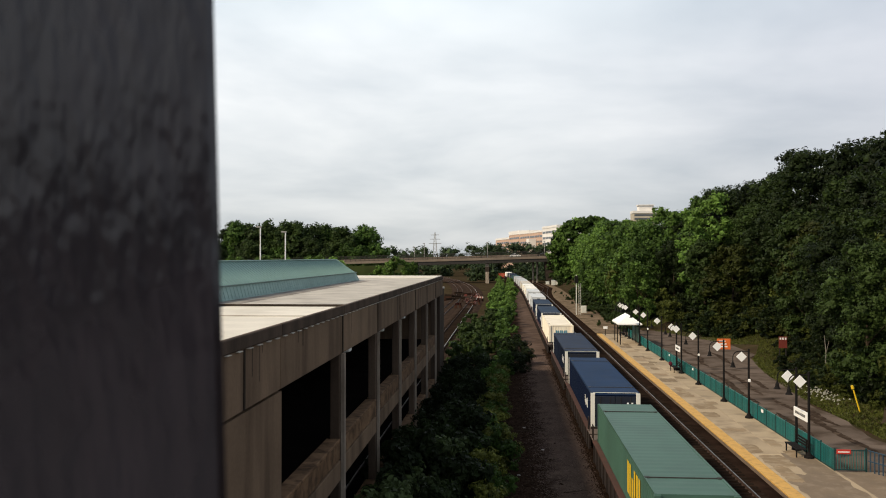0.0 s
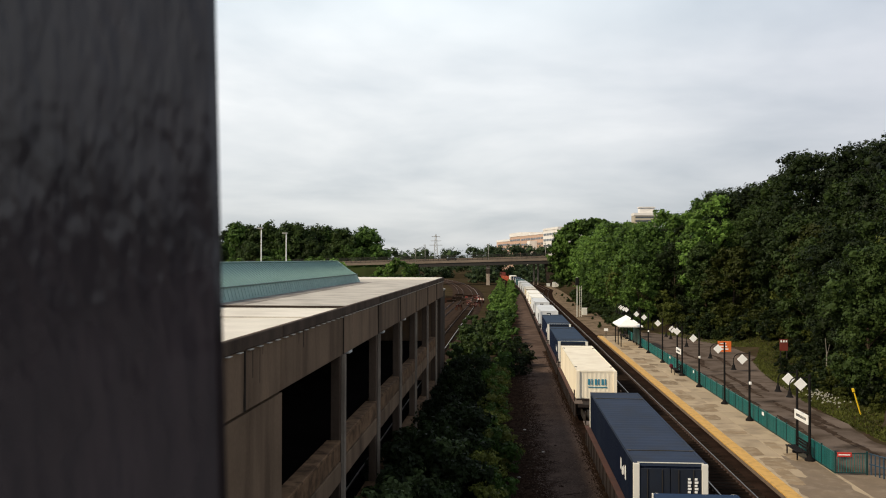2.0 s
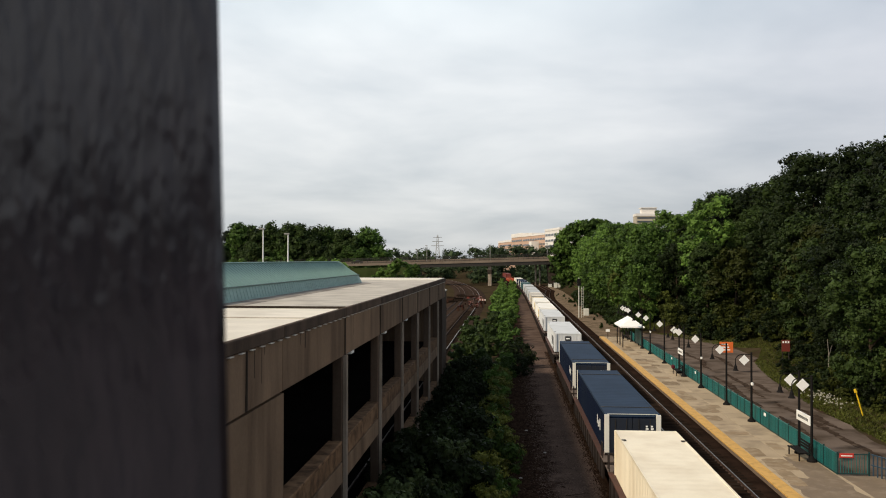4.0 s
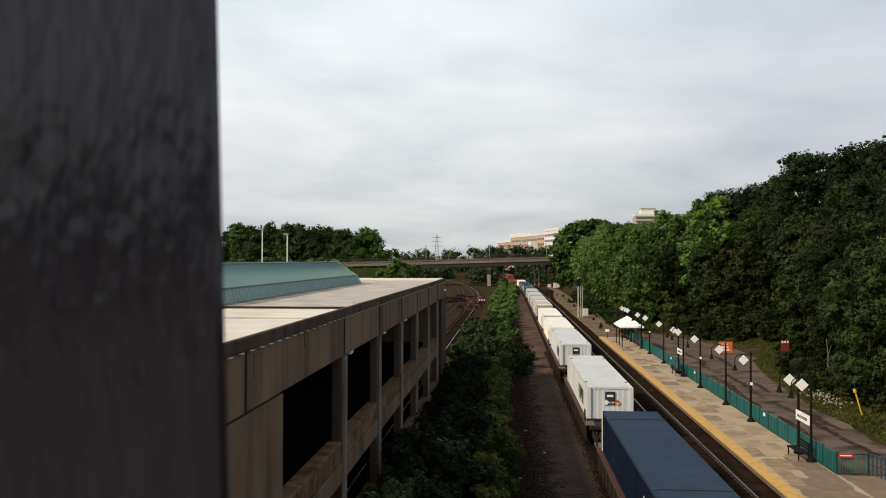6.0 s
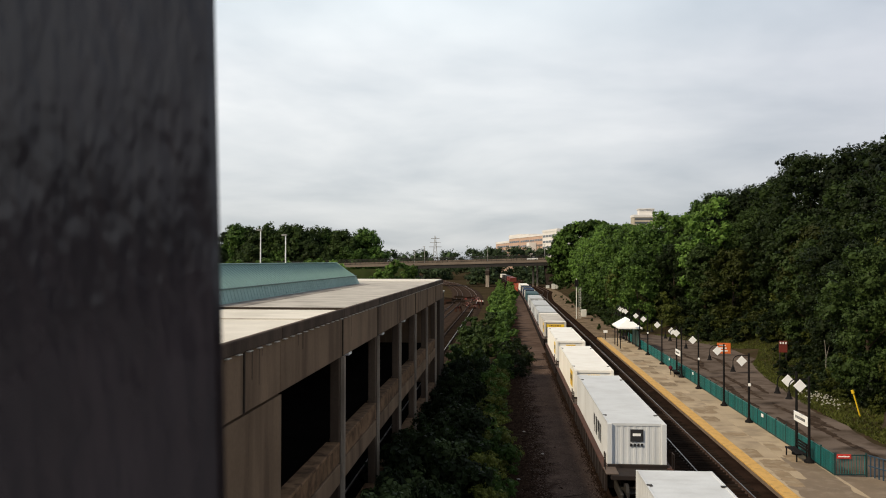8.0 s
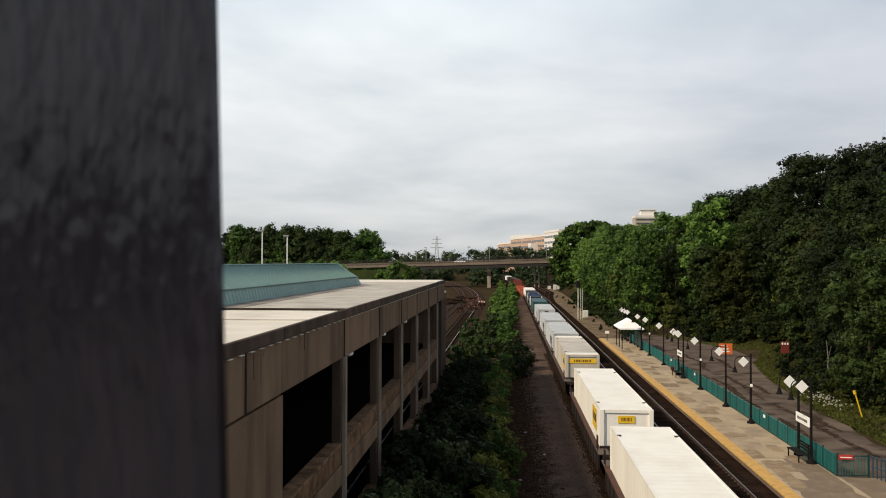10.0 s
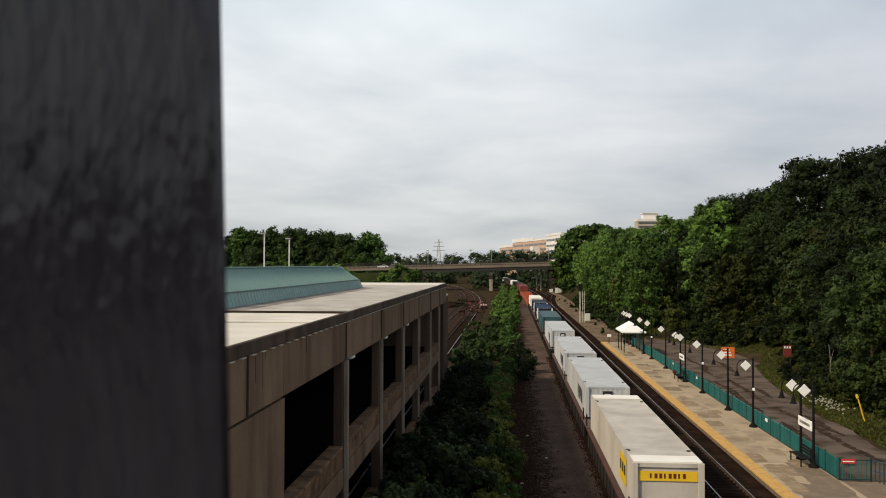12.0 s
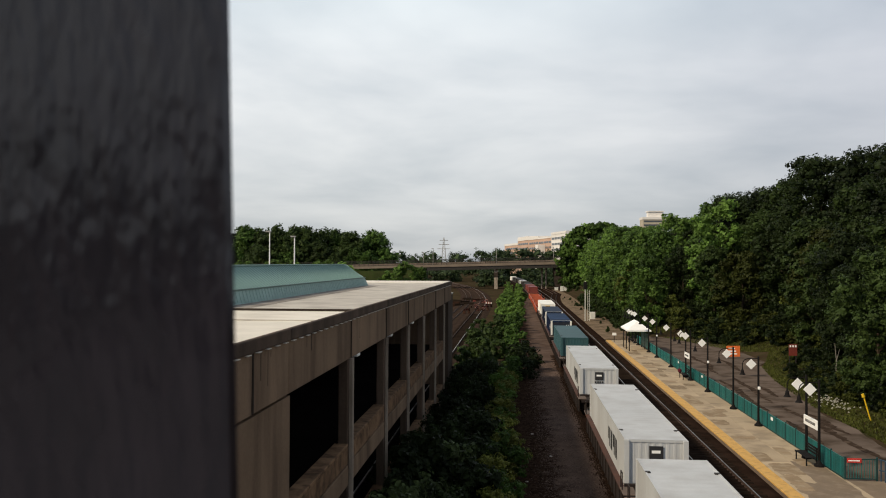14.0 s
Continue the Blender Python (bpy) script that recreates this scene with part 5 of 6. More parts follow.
    spots += [(24.9 + rng.uniform(-0.4, 0.6), y, rng.uniform(0.3, 0.48)) for y in (66.5, 70.5, 73, 75.5)]
    spots += [(25.7, 81.6, 0.42), (26.5, 80.6, 0.4), (27.2, 81.8, 0.46), (26.2, 83.0, 0.4), (28.0, 80.9, 0.48)]
    # the dark corner where the lane ends
    for _ in range(34):
        by = rng.uniform(101, 128)
        spots.append((np.interp(by, [100, 135], [31.0, 20.5]) + rng.uniform(0, 6), by, rng.uniform(0.6, 1.2)))
    plant(low, spots, rng)
    spots = []
    y = 118.0
    while y < 330:
        spots.append((17.2 + bend(y) + rng.uniform(-0.6, 0.6), y, rng.uniform(0.6, 1.3)))
        y += 4.5
    for _ in range(34):
        y = rng.uniform(116, 260)
        spots.append((rng.uniform(13.6, 18.4) + bend(y), y, rng.uniform(0.1, 0.26)))
    slope = [(rng.uniform(19.5, 31), rng.uniform(296, 338), rng.uniform(0.5, 1.2)) for _ in range(46)]
    thicket(slope, 35, "leaf_a", "dark green scrub on the bank beside the bridge")
    thicket([s for s in spots if s[1] < 225 or s[2] < 0.5], 33, "leaf_a", "low undergrowth beside the tan dirt")


def build_grass():
    """Tufts of grass between the lane and the wood, too many to count."""
    rng = np.random.default_rng(3)
    n = 60000
    y = rng.uniform(38, 135, n)
    x = np.interp(y, [0, 66, 80, 90, 100, 135], [21.5, 22.2, 23.7, 25.4, 29, 18]) + 9.5 * rng.uniform(0, 1, n) ** 1.2
    z = np.array([lift(a, b) for a, b in zip(x, y)])
    a = rng.uniform(0, 6.28, n); w = rng.uniform(0.03, 0.07, n); h = rng.uniform(0.06, 0.22, n)
    h[(np.abs(x - 27) < 1.6) & (y > 80) & (y < 86)] *= 0.5
    bx, by = np.cos(a) * w, np.sin(a) * w
    lx, ly = rng.normal(0, 0.1, n), rng.normal(0, 0.1, n)
    v = np.stack([np.stack([x - bx, y - by, z], 1), np.stack([x + bx, y + by, z], 1), np.stack([x + lx, y + ly, z + h], 1)], 1).reshape(-1, 3)
    me = bpy.data.meshes.new("grass")
    me.from_pydata(v.tolist(), [], [(3 * i, 3 * i + 1, 3 * i + 2) for i in range(n)])
    me.materials.append(M["leaf_grass"])
    fl = rng.normal(0, 1, (85, 3))
    fx, fy = 23.9 + fl[:, 0] * 0.7, 66.5 + fl[:, 1] * 2.2
    fz = 0.35 + fl[:, 2] * 0.15 + np.array([lift(p, q) for p, q in zip(fx, fy)])
    tri = np.array([(-0.075, 0, -0.04), (0.075, 0, -0.04), (0, -0.04, 0.08)])
    fm = bpy.data.meshes.new("wildflowers")
    fm.from_pydata((np.stack([fx, fy, fz], 1)[:, None] + tri[None]).reshape(-1, 3).tolist(), [], [(3 * i, 3 * i + 1, 3 * i + 2) for i in range(85)])
    fm.materials.append(M["petal"])
    tagged(new("wildflowers", fm), "pale white wildflowers in the grass beside the lane", "flowers", kind="stuff")
    tagged(new("grass", me), "rough yellow-green grass beside the dirt lane", "grass", kind="stuff")


build_woods()
build_scrub()
build_grass()


# ---------------------------------------------------------------- far buildings and masts
def build_far():
    def block(name, label, x0, x1, y, depth, h, wall, rows, cols, cap):
        b = thing(name, label, "building", pose(0, 0, 0))
        part("wall", boxed(x0, x1, y, y + depth, -0.5, h), wall, b)
        part("roof", boxed(x0 - 0.4, x1 + 0.4, y - 0.4, y + depth, h, h + cap), "stone_far", b, "pale roof band")
        me = data_of("window", boxed(-0.5, 0.5, -0.12, 0.05, -0.5, 0.5), "glass_far")
        for r in range(rows):
            for c in range(cols):
                w = part("window", me, "glass_far", b)
                cw, rh = (x1 - x0) / cols, 4.0
                w.matrix_basis = pose(x0 + (c + 0.5) * cw, y, h - 2.4 - r * rh) @ Matrix.Diagonal((cw * 0.9, 1, 1.5, 1))
        return b
    # a long stepped office building whose far end recedes
    near, far = Vector((33.5, 620)), Vector((-10.5, 850))
    along = (far - near).normalized()
    length = (far - near).length
    office = thing("office_building", "long stepped pink brick office building with white roof bands", "office building",
                   pose(near.x, near.y, 0, 0, 0, math.degrees(math.atan2(along.y, along.x))))
    pane = data_of("window", boxed(-0.5, 0.5, 0, 0.25, -0.5, 0.5), "glass_far")
    for a, b, top, wall, cap in ((-14, 32, 32.0, "stone_far", 1.6), (32, 78, 29.8, "brick_far", 1.2), (78, 118, 30.0, "brick_far", 2.6), (118, 165, 30.3, "brick_far", 3.4), (165, length, 27.0, "brick_far", 1.8)):
        w = part("wing", boxed(a + 0.02, b - 0.02, -22, 0, -0.5, top), wall, office, "white office wing" if wall == "stone_far" else "pink brick office wing")
        part("roof_band", boxed(a, b, -22.3, 0.3, top + 0.005, top + cap), "stone_far", w, "white roof band")
        for r in range(3):
            for c in range(int((b - a) / 9)):
                part("window", pane, "glass_far", w).matrix_basis = pose(a + 4.5 + 9 * c, 0.0, top - 3.0 - 4.2 * r) @ Matrix.Diagonal((7.0, 1, 1.5, 1))
    part("stair_wing", boxed(52, 62, 0.3, 6, -0.5, 25), "stone_far", office, "white stair wing")
    t = block("tower_block", "pale concrete tower block above the trees", 133, 158, 900, 22, 56.5, "tower_far", 0, 1, 2.6)
    part("penthouse", boxed(139, 154, 903, 915, 59.12, 64.6), "stone_far", t, "white rooftop penthouse")
    part("penthouse_roof", boxed(138, 155, 902, 916, 64.61, 65.6), "stone_far", t)
    for r in range(6):
        part("window_band", boxed(134, 157, 899.85, 900.2, 53.6 - r * 4.0, 55.4 - r * 4.0), "glass_far", t, "dark band of windows")
    # power pylon
    p = thing("power_pylon", "grey steel lattice power pylon", "pylon", pose(-101, 1200, 0))
    bm = bmesh.new()
    for sx in (-1, 1):
        for sy in (-1, 1):
            tube(bm, (4 * sx, 4 * sy, 0), (0.6 * sx, 0.6 * sy, 46), 0.35, 0.25, 4)
    for k in range(9):
        z0, z1 = k * 5, k * 5 + 5
        w0, w1 = 4 - 3.4 * z0 / 46, 4 - 3.4 * z1 / 46
        tube(bm, (-w0, -w0, z0), (w1, -w1, z1), 0.18, 0.18, 4); tube(bm, (w0, -w0, z0), (-w1, -w1, z1), 0.18, 0.18, 4)
    part("lattice", bm, "grey_metal", p)
    for z, w in ((30, 9), (36, 7.5), (42, 6)):
        bm = bmesh.new()
        tube(bm, (-w, 0, z), (w, 0, z), 0.35, 0.35, 4)
        part("crossarm", bm, "grey_metal", p)
    for x, y, h in ((-43.3, 146.8, 15.9), (-38.6, 146, 15.0), (-33.5, 345.8, 16.2), (-7.6, 345.8, 16.5), (-37.5, 345.8, 14.5), (15.5, 345.8, 17.0)):
        z = deck_z(x) - 0.5 if y > 300 else -0.12
        h -= z
        l = thing("street_lamp", "tall pale grey street lamp mast", "street lamp", pose(x, y, z), "street lamps")
        bm = bmesh.new(); tube(bm, (0, 0, 0), (0, 0, h), 0.15, 0.1, 8)
        part("mast", bm, "grey_metal" if y > 300 else "white_sign", l)
        part("lamp_head", boxed(-0.7, 0.25, -0.2, 0.2, h - 0.12, h + 0.14, bevel=0.04), "grey_metal", l)


build_far()


# ---------------------------------------------------------------- trackside
def build_stump():
    """Dark broken stump with spreading roots at the edge of the grass."""
    rng = random.Random(5)
    bm = bmesh.new()
    rings = []
    for z, r in ((-0.1, 0.42), (0.08, 0.34), (0.3, 0.27), (0.62, 0.25), (0.86, 0.24)):
        rings.append([bm.verts.new((r * (1 + 0.22 * math.sin(5 * a) * (1 - z) + rng.uniform(-0.06, 0.06)) * math.cos(a), r * (1 + rng.uniform(-0.1, 0.1)) * math.sin(a),
                                    z + (rng.uniform(-0.12, 0.16) if z > 0.8 else 0))) for a in [k * math.tau / 14 for k in range(14)]])
    for lo, hi in zip(rings, rings[1:]):
        for k in range(14):
            bm.faces.new((lo[k], lo[(k + 1) % 14], hi[(k + 1) % 14], hi[k]))
    heart = bm.verts.new((0, 0, 0.74))
    for k in range(14):
        bm.faces.new((rings[-1][k], rings[-1][(k + 1) % 14], heart))
    tagged(part("tree_stump", bm, "bark"), "dark weathered broken tree stump in the grass", "stump").matrix_basis = pose(24.5, 56.6, lift(24.5, 56.6))


build_stump()


def build_trackside():
    s = thing("signal_mast", "silver railway signal mast with ladder and platform", "railway signal", pose(12.9, 158, -0.1))
    bm = bmesh.new()
    tube(bm, (0, 0, 0), (0, 0, 7.4), 0.1, 0.08, 8)
    part("mast", bm, "silver", s)
    bm = bmesh.new()
    for x in (0.45, 0.8):
        tube(bm, (x, 0, 0), (x, 0, 5.8), 0.035, 0.035, 6)
    for k in range(18):
        tube(bm, (0.45, 0, 0.3 + k * 0.3), (0.8, 0, 0.3 + k * 0.3), 0.02, 0.02, 5)
    part("ladder", bm, "silver", s)
    part("signal_head", boxed(-0.35, 0.35, -0.25, 0.1, 5.9, 7.2, bevel=0.05), "black_paint", s, "black signal head")
    part("cabinet", boxed(0.9, 1.8, -0.5, 0.5, 0.4, 1.7, bevel=0.04), "silver", s, "silver equipment cabinet")
    for x, y, h in ((17.6, 322, 1.9), (19.3, 326, 1.5), (15.9, 330, 1.2)):
        k = thing("utility_cabinet", "pale grey steel utility cabinet beside the tracks", "cabinet", pose(x, y, -0.12), "utility cabinets")
        part("body", boxed(-0.65, 0.65, -0.4, 0.4, 0.1, h, bevel=0.03), "silver", k)
        part("plinth", boxed(-0.75, 0.75, -0.5, 0.5, 0, 0.099), "concrete_dark", k)
        part("roof", boxed(-0.72, 0.72, -0.48, 0.48, h + 0.002, h + 0.08, bevel=0.02), "white_sign", k)
    o = thing("orange_sign", "orange construction notice board on a post", "sign", pose(20.4, 81.6, -0.1))
    part("panel", boxed(-0.62, 0.62, -0.03, 0.03, 2.0, 3.0, bevel=0.01), "orange", o)
    marks = []
    for k in range(3):
        marks.append((-0.45, 0.35 - 0.1 * k, -0.038, -0.032, 2.2 + k * 0.25, 2.32 + k * 0.25))
    bars("letter_bar", marks, "white_sign", o, "pale bar of lettering")
    bm = bmesh.new(); tube(bm, (0, 0.06, 0), (0, 0.06, 2.9), 0.05, 0.05, 8); part("post", bm, "black_paint", o)
    r = thing("red_sign", "dark red notice board with white lettering on two posts", "sign", pose(27.1, 85.6, lift(27.1, 85.6)))
    z = 2.17 - lift(27.1, 85.6)
    part("panel", boxed(-0.4, 0.4, -0.03, 0.03, z - 0.53, z + 0.6, bevel=0.01), "box_red", r)
    for x in (-0.3, 0.3):
        part("post", boxed(x - 0.04, x + 0.04, 0.031, 0.1, -0.3, z + 0.5), "steel_dark", r)
    marks = []
    for k in range(3):
        marks.append((-0.33 + k * 0.25, -0.18 + k * 0.25, -0.038, -0.032, z + 0.3, z + 0.5))
    bars("letter_bar", marks, "white_sign", r, "white bar of lettering")
    y = thing("marker_post", "leaning yellow plastic pipeline marker post", "marker post", pose(24.3, 60.5, -0.1))
    bm = bmesh.new(); tube(bm, (0, 0, 0), (-0.46, 0, 1.65), 0.05, 0.05, 8); part("pole", bm, "yellow_plastic", y)
    bm = bmesh.new(); tube(bm, (-0.46, 0, 1.6), (-0.53, 0, 1.82), 0.11, 0.09, 10); part("cap", bm, "yellow_plastic", y)
    sw = thing("switch_stand", "railway switch stand with a red target plate", "switch stand", pose(-9.9, 207, 0))
    bm = bmesh.new(); tube(bm, (0, 0, -0.1), (0, 0, 1.3), 0.05, 0.04, 8); box(bm, -0.25, 0.25, -0.2, 0.2, -0.1, 0.25); part("stand", bm, "steel_dark", sw)
    part("target", boxed(-0.3, 0.3, -0.02, 0.02, 1.0, 1.45, bevel=0.01), "box_red", sw, "red target plate")
    # scrap and barriers beside the yard line
    rng = random.Random(21)
    # added tie stacks stand in for an unidentified dark band across the yard
    for i in range(9):
        s = thing("timber_stack", "stack of dark old railway ties beside the yard line", "timber", pose(-13.5 + rng.uniform(-3.5, 3.0), 205 + i * 5 + rng.uniform(-2, 2), -0.1, 0, 0, rng.uniform(-40, 40)), "timber stacks")
        for k in range(3):
            for j in range(4 - k):
                part("tie", boxed(-1.3, 1.3, -0.5 + j * 0.27 + 0.13 * k, -0.26 + j * 0.27 + 0.13 * k, 0.2 * k, 0.2 * k + 0.19, bevel=0.015), "tie" if (i + j) % 3 else "rust", s)
    for x, y, a, m in ((-6.6, 188, 50, "rust"), (-6.3, 205, -50, "dusty_white"), (-10.0, 176, 60, "rust")):
        s = thing("work_barrier", "low weathered red and white work barrier by the yard line", "barrier", pose(x, y, -0.1, 0, 0, a), "work barriers")
        for k in range(5):
            part("board", boxed(-1.2 + 0.48 * k, -0.74 + 0.48 * k, -0.03, 0.03, 0.75, 1.15, bevel=0.01), m if k % 2 == 0 else "box_red", s)
        for k in (-0.9, 0.9):
            part("leg", boxed(k - 0.05, k + 0.05, -0.3, 0.3, 0.0, 0.74, bevel=0.01), "rust", s)
    for x, y in ((-7.6, 186), (-9.6, 200), (-7.2, 216), (-8.8, 232)):
        s = thing("scrap_heap", "heap of broken red-brown boards beside the yard line", "scrap", pose(x, y, -0.1), "scrap heaps")
        for k in range(12):
            b = part("board", boxed(-0.9, 0.9, -0.1, 0.1, -0.02, 0.02), ("rust", "box_red", "rust", "dusty_pink")[k % 4], s)
            b.matrix_basis = pose(rng.uniform(-0.8, 0.8), rng.uniform(-1.5, 1.5), 0.15 + 0.06 * k, rng.uniform(-30, 30), rng.uniform(-35, 35), rng.uniform(0, 180))
    d = thing("dead_birch", "pale bare dead birch leaning at the edge of the wood", "dead tree", pose(27.6, 76, lift(27.6, 76)))
    bm = bmesh.new()
    tube(bm, (0, 0, -0.3), (0.1, 0, 2.2), 0.05, 0.04, 7); tube(bm, (0.1, 0, 2.2), (0.0, 0.1, 3.7), 0.04, 0.02, 7)
    tube(bm, (0.1, 0, 2.2), (0.4, 0.1, 3.2), 0.03, 0.012, 6)
    part("stem", bm, "pale_bark", d)
    # scraps of pale litter
    rng = random.Random(30)
    for x, y in ((1.0, 29.5), (1.4, 36.2), (0.6, 41.5), (1.7, 31.6), (1.1, 53.0), (2.0, 47.0)):
        bm = bmesh.new()
        bmesh.ops.create_icosphere(bm, subdivisions=1, radius=0.11)
        for v in bm.verts:
            v.co *= rng.uniform(0.5, 1.2)
            v.co.z *= 0.45
        tagged(part("paper_scrap", bm, "dusty_white"), "crumpled pale scrap of litter beside the gravel path", "litter", "litter scraps").matrix_basis = pose(x, y, -0.01, 0, 0, rng.uniform(0, 180))
    # dead branches on the leaf litter
    rng = random.Random(8)
    for x, y in ((0.9, 27.5), (1.5, 30.5), (0.7, 34), (1.8, 38.5), (1.1, 44), (2.2, 33), (0.6, 52)):
        bm = bmesh.new()
        p, a = Vector((0, 0, 0.02)), rng.uniform(-0.6, 0.6)
        for k in range(5):
            a += rng.uniform(-0.35, 0.35)
            q = p + Vector((math.cos(a) * 0.38, math.sin(a) * 0.38, rng.uniform(-0.02, 0.07)))
            tube(bm, p, q, 0.035 - 0.006 * k, 0.029 - 0.006 * k, 5)
            if k in (1, 3):
                tube(bm, q, q + Vector((math.cos(a + 0.8) * 0.35, math.sin(a + 0.8) * 0.35, 0.06)), 0.015, 0.006, 4)
            p = q
        tagged(part("dead_branch", bm, "bark"), "dead grey-brown branch lying on leaf litter", "branch", "dead branches").matrix_basis = pose(x, y, -0.04)


build_trackside()


# ---------------------------------------------------------------- the train
SPEED = 17.75
BOX_L, BOX_W, BOX_Z0, BOX_Z1 = 16.15, 2.59, 0.36, 3.25


def container_mesh(material, deep=0.032, end_deep=0.028):
    """Corrugated walls: one closed plan outline drawn upwards."""
    bm = bmesh.new()
    h, w = BOX_L / 2 - 0.02, BOX_W / 2 - 0.005

    def wave(length, n, deep):
        """Stations along a wall and their depth behind its face."""
        out, p = [], length / n
        for i in range(n):
            a = i * p
            out += [(a + 0.12 * p, 0), (a + 0.42 * p, 0), (a + 0.55 * p, deep), (a + 0.95 * p, deep)]
        return out[:-2]
    L, W = 2 * h, 2 * w
    plan = [(-w, -h)] + [(-w + a, -h + d) for a, d in wave(W, 9, end_deep)] + [(w, -h)] + [(w - d, -h + a) for a, d in wave(L, 46, deep)]
    plan += [(w, h)] + [(w - a, h - d) for a, d in wave(W, 9, end_deep)] + [(-w, h)] + [(-w + d, h - a) for a, d in wave(L, 46, deep)]
    lo = [bm.verts.new((x, y, BOX_Z0 + 0.1)) for x, y in plan]
    hi = [bm.verts.new((x, y, BOX_Z1 - 0.06)) for x, y in plan]
    k = len(plan)
    for i in range(k):
        bm.faces.new((lo[i], lo[(i + 1) % k], hi[(i + 1) % k], hi[i]))
    bm.faces.new(hi)
    return data_of("body", bm, material)


def roof_mesh(material):
    """A roof sheet with faint cross corrugation between raised edge rails."""
    bm = bmesh.new()
    h, w = BOX_L / 2, BOX_W / 2
    n, rows = 60, []
    for i in range(n + 1):
        y = -h + BOX_L * i / n
        z = BOX_Z1 - 0.028 + (0.009 if i % 2 else 0.0)
        if i in (0, n):
            z = BOX_Z1 - 0.005
        rows.append([bm.verts.new(p) for p in ((-w, y, BOX_Z1 - 0.12), (-w, y, BOX_Z1), (-w + 0.07, y, BOX_Z1), (-w + 0.08, y, z), (w - 0.08, y, z), (w - 0.07, y, BOX_Z1), (w, y, BOX_Z1), (w, y, BOX_Z1 - 0.12))])
    for a, b in zip(rows, rows[1:]):
        for j in range(7):
            bm.faces.new((a[j], a[j + 1], b[j + 1], b[j]))
    for r in (rows[0], rows[-1]):
        bm.faces.new(r)
    bmesh.ops.recalc_face_normals(bm, faces=bm.faces[:])
    return data_of("roof", bm, material)


MESHES = {}


def add_container(kind):
    look_of = {
        "green": ("box_green", "box_green", "green corrugated intermodal container with yellow lettering panel"),
        "teal": ("box_teal", "box_teal", "dull teal corrugated intermodal container"),
        "blue": ("box_blue", "post_white", "bright blue intermodal container with white corner posts"),
        "steel": ("box_steel_blue", "post_white", "grey-blue intermodal container with white corner posts"),
        "navy": ("box_navy", "post_white", "dark blue intermodal container with white corner posts"),
        "cream": ("box_cream", "box_cream", "cream white intermodal container with blue lettering on its end"),
        "grey": ("box_white", "box_white", "light grey corrugated intermodal container with black square emblem"),
        "ash": ("box_ash", "box_ash", "ash grey smooth-sided intermodal container with black square emblem"),
        "bright": ("box_bright", "box_bright", "bright white intermodal container with yellow name panel"),
        "dusty": ("box_dusty", "box_dusty", "dusty white intermodal container with yellow name panel"),
        "red": ("box_red", "box_red", "brick red corrugated intermodal container"),
        "black": ("steel_dark", "steel_dark", "plain black corrugated intermodal container"),
    }[kind]
    c = thing("intermodal_container", look_of[2], "shipping container", group="containers of the train")
    if kind not in MESHES:
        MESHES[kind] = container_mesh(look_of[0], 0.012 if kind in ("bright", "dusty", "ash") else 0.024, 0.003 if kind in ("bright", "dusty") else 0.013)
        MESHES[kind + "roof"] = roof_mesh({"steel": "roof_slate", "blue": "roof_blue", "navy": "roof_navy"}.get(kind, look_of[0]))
        MESHES[kind + "base"] = data_of("base_rail", boxed(-BOX_W / 2, BOX_W / 2, -BOX_L / 2, BOX_L / 2, BOX_Z0, BOX_Z0 + 0.15, bevel=0.01), look_of[0])
    part("body", MESHES[kind], look_of[0], c)
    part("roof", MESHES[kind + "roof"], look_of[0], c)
    part("base_rail", MESHES[kind + "base"], look_of[0], c)
    h, w = BOX_L / 2, BOX_W / 2
    key = "post" + look_of[1]
    if key not in MESHES:
        MESHES[key] = data_of("corner_post", boxed(-0.11, 0.11, -0.08, 0.08, 0, BOX_Z1 - BOX_Z0 - 0.02, bevel=0.01), look_of[1])
    for x in (-w + 0.08, w - 0.08):
        for y in (-h - 0.01, h + 0.01):
            part("corner_post", MESHES[key], look_of[1], c, "white corner post" if look_of[1] == "post_white" else "").matrix_basis = pose(x, y, BOX_Z0)
    if "casting" not in MESHES:
        MESHES["casting"] = data_of("corner_casting", boxed(-0.09, 0.09, -0.09, 0.09, 0, 0.11, bevel=0.01), "steel_dark")
    for y in (-6.05, 6.05):
        for x in (-w + 0.1, w - 0.1):
            part("corner_casting", MESHES["casting"], "steel_dark", c).matrix_basis = pose(x, y, BOX_Z1 - 0.095)
    if kind in ("steel", "blue", "navy", "green"):
        if "seam" not in MESHES:
            MESHES["seam"] = data_of("roof_seam", boxed(-w + 0.1, w - 0.1, -0.03, 0.03, 0, 0.03), "steel_dark")
        for y in (-6.05, 6.05):
            part("roof_seam", MESHES["seam"], "steel_dark", c).matrix_basis = pose(0, y, BOX_Z1 - 0.022)
    end = -h - 0.012
    if kind in ("steel", "blue", "navy"):
        # end doors in a near-black navy of their own
        for sx in (-1, 1):
            x0, x1 = (-w + 0.2, -0.012) if sx < 0 else (0.012, w - 0.2)
            door = part("door", boxed(x0, x1, end - 0.03, end + 0.03, BOX_Z0 + 0.18, BOX_Z1 - 0.2, bevel=0.01), "door_dark", c, "dark navy end door")
            for x in (x0 + 0.28, x1 - 0.28):
                bm = bmesh.new()
                tube(bm, (x, end - 0.055, BOX_Z0 + 0.2), (x, end - 0.055, BOX_Z1 - 0.22), 0.018, 0.018, 6)
                part("lock_rod", bm, "steel_dark", door)
        marks = []
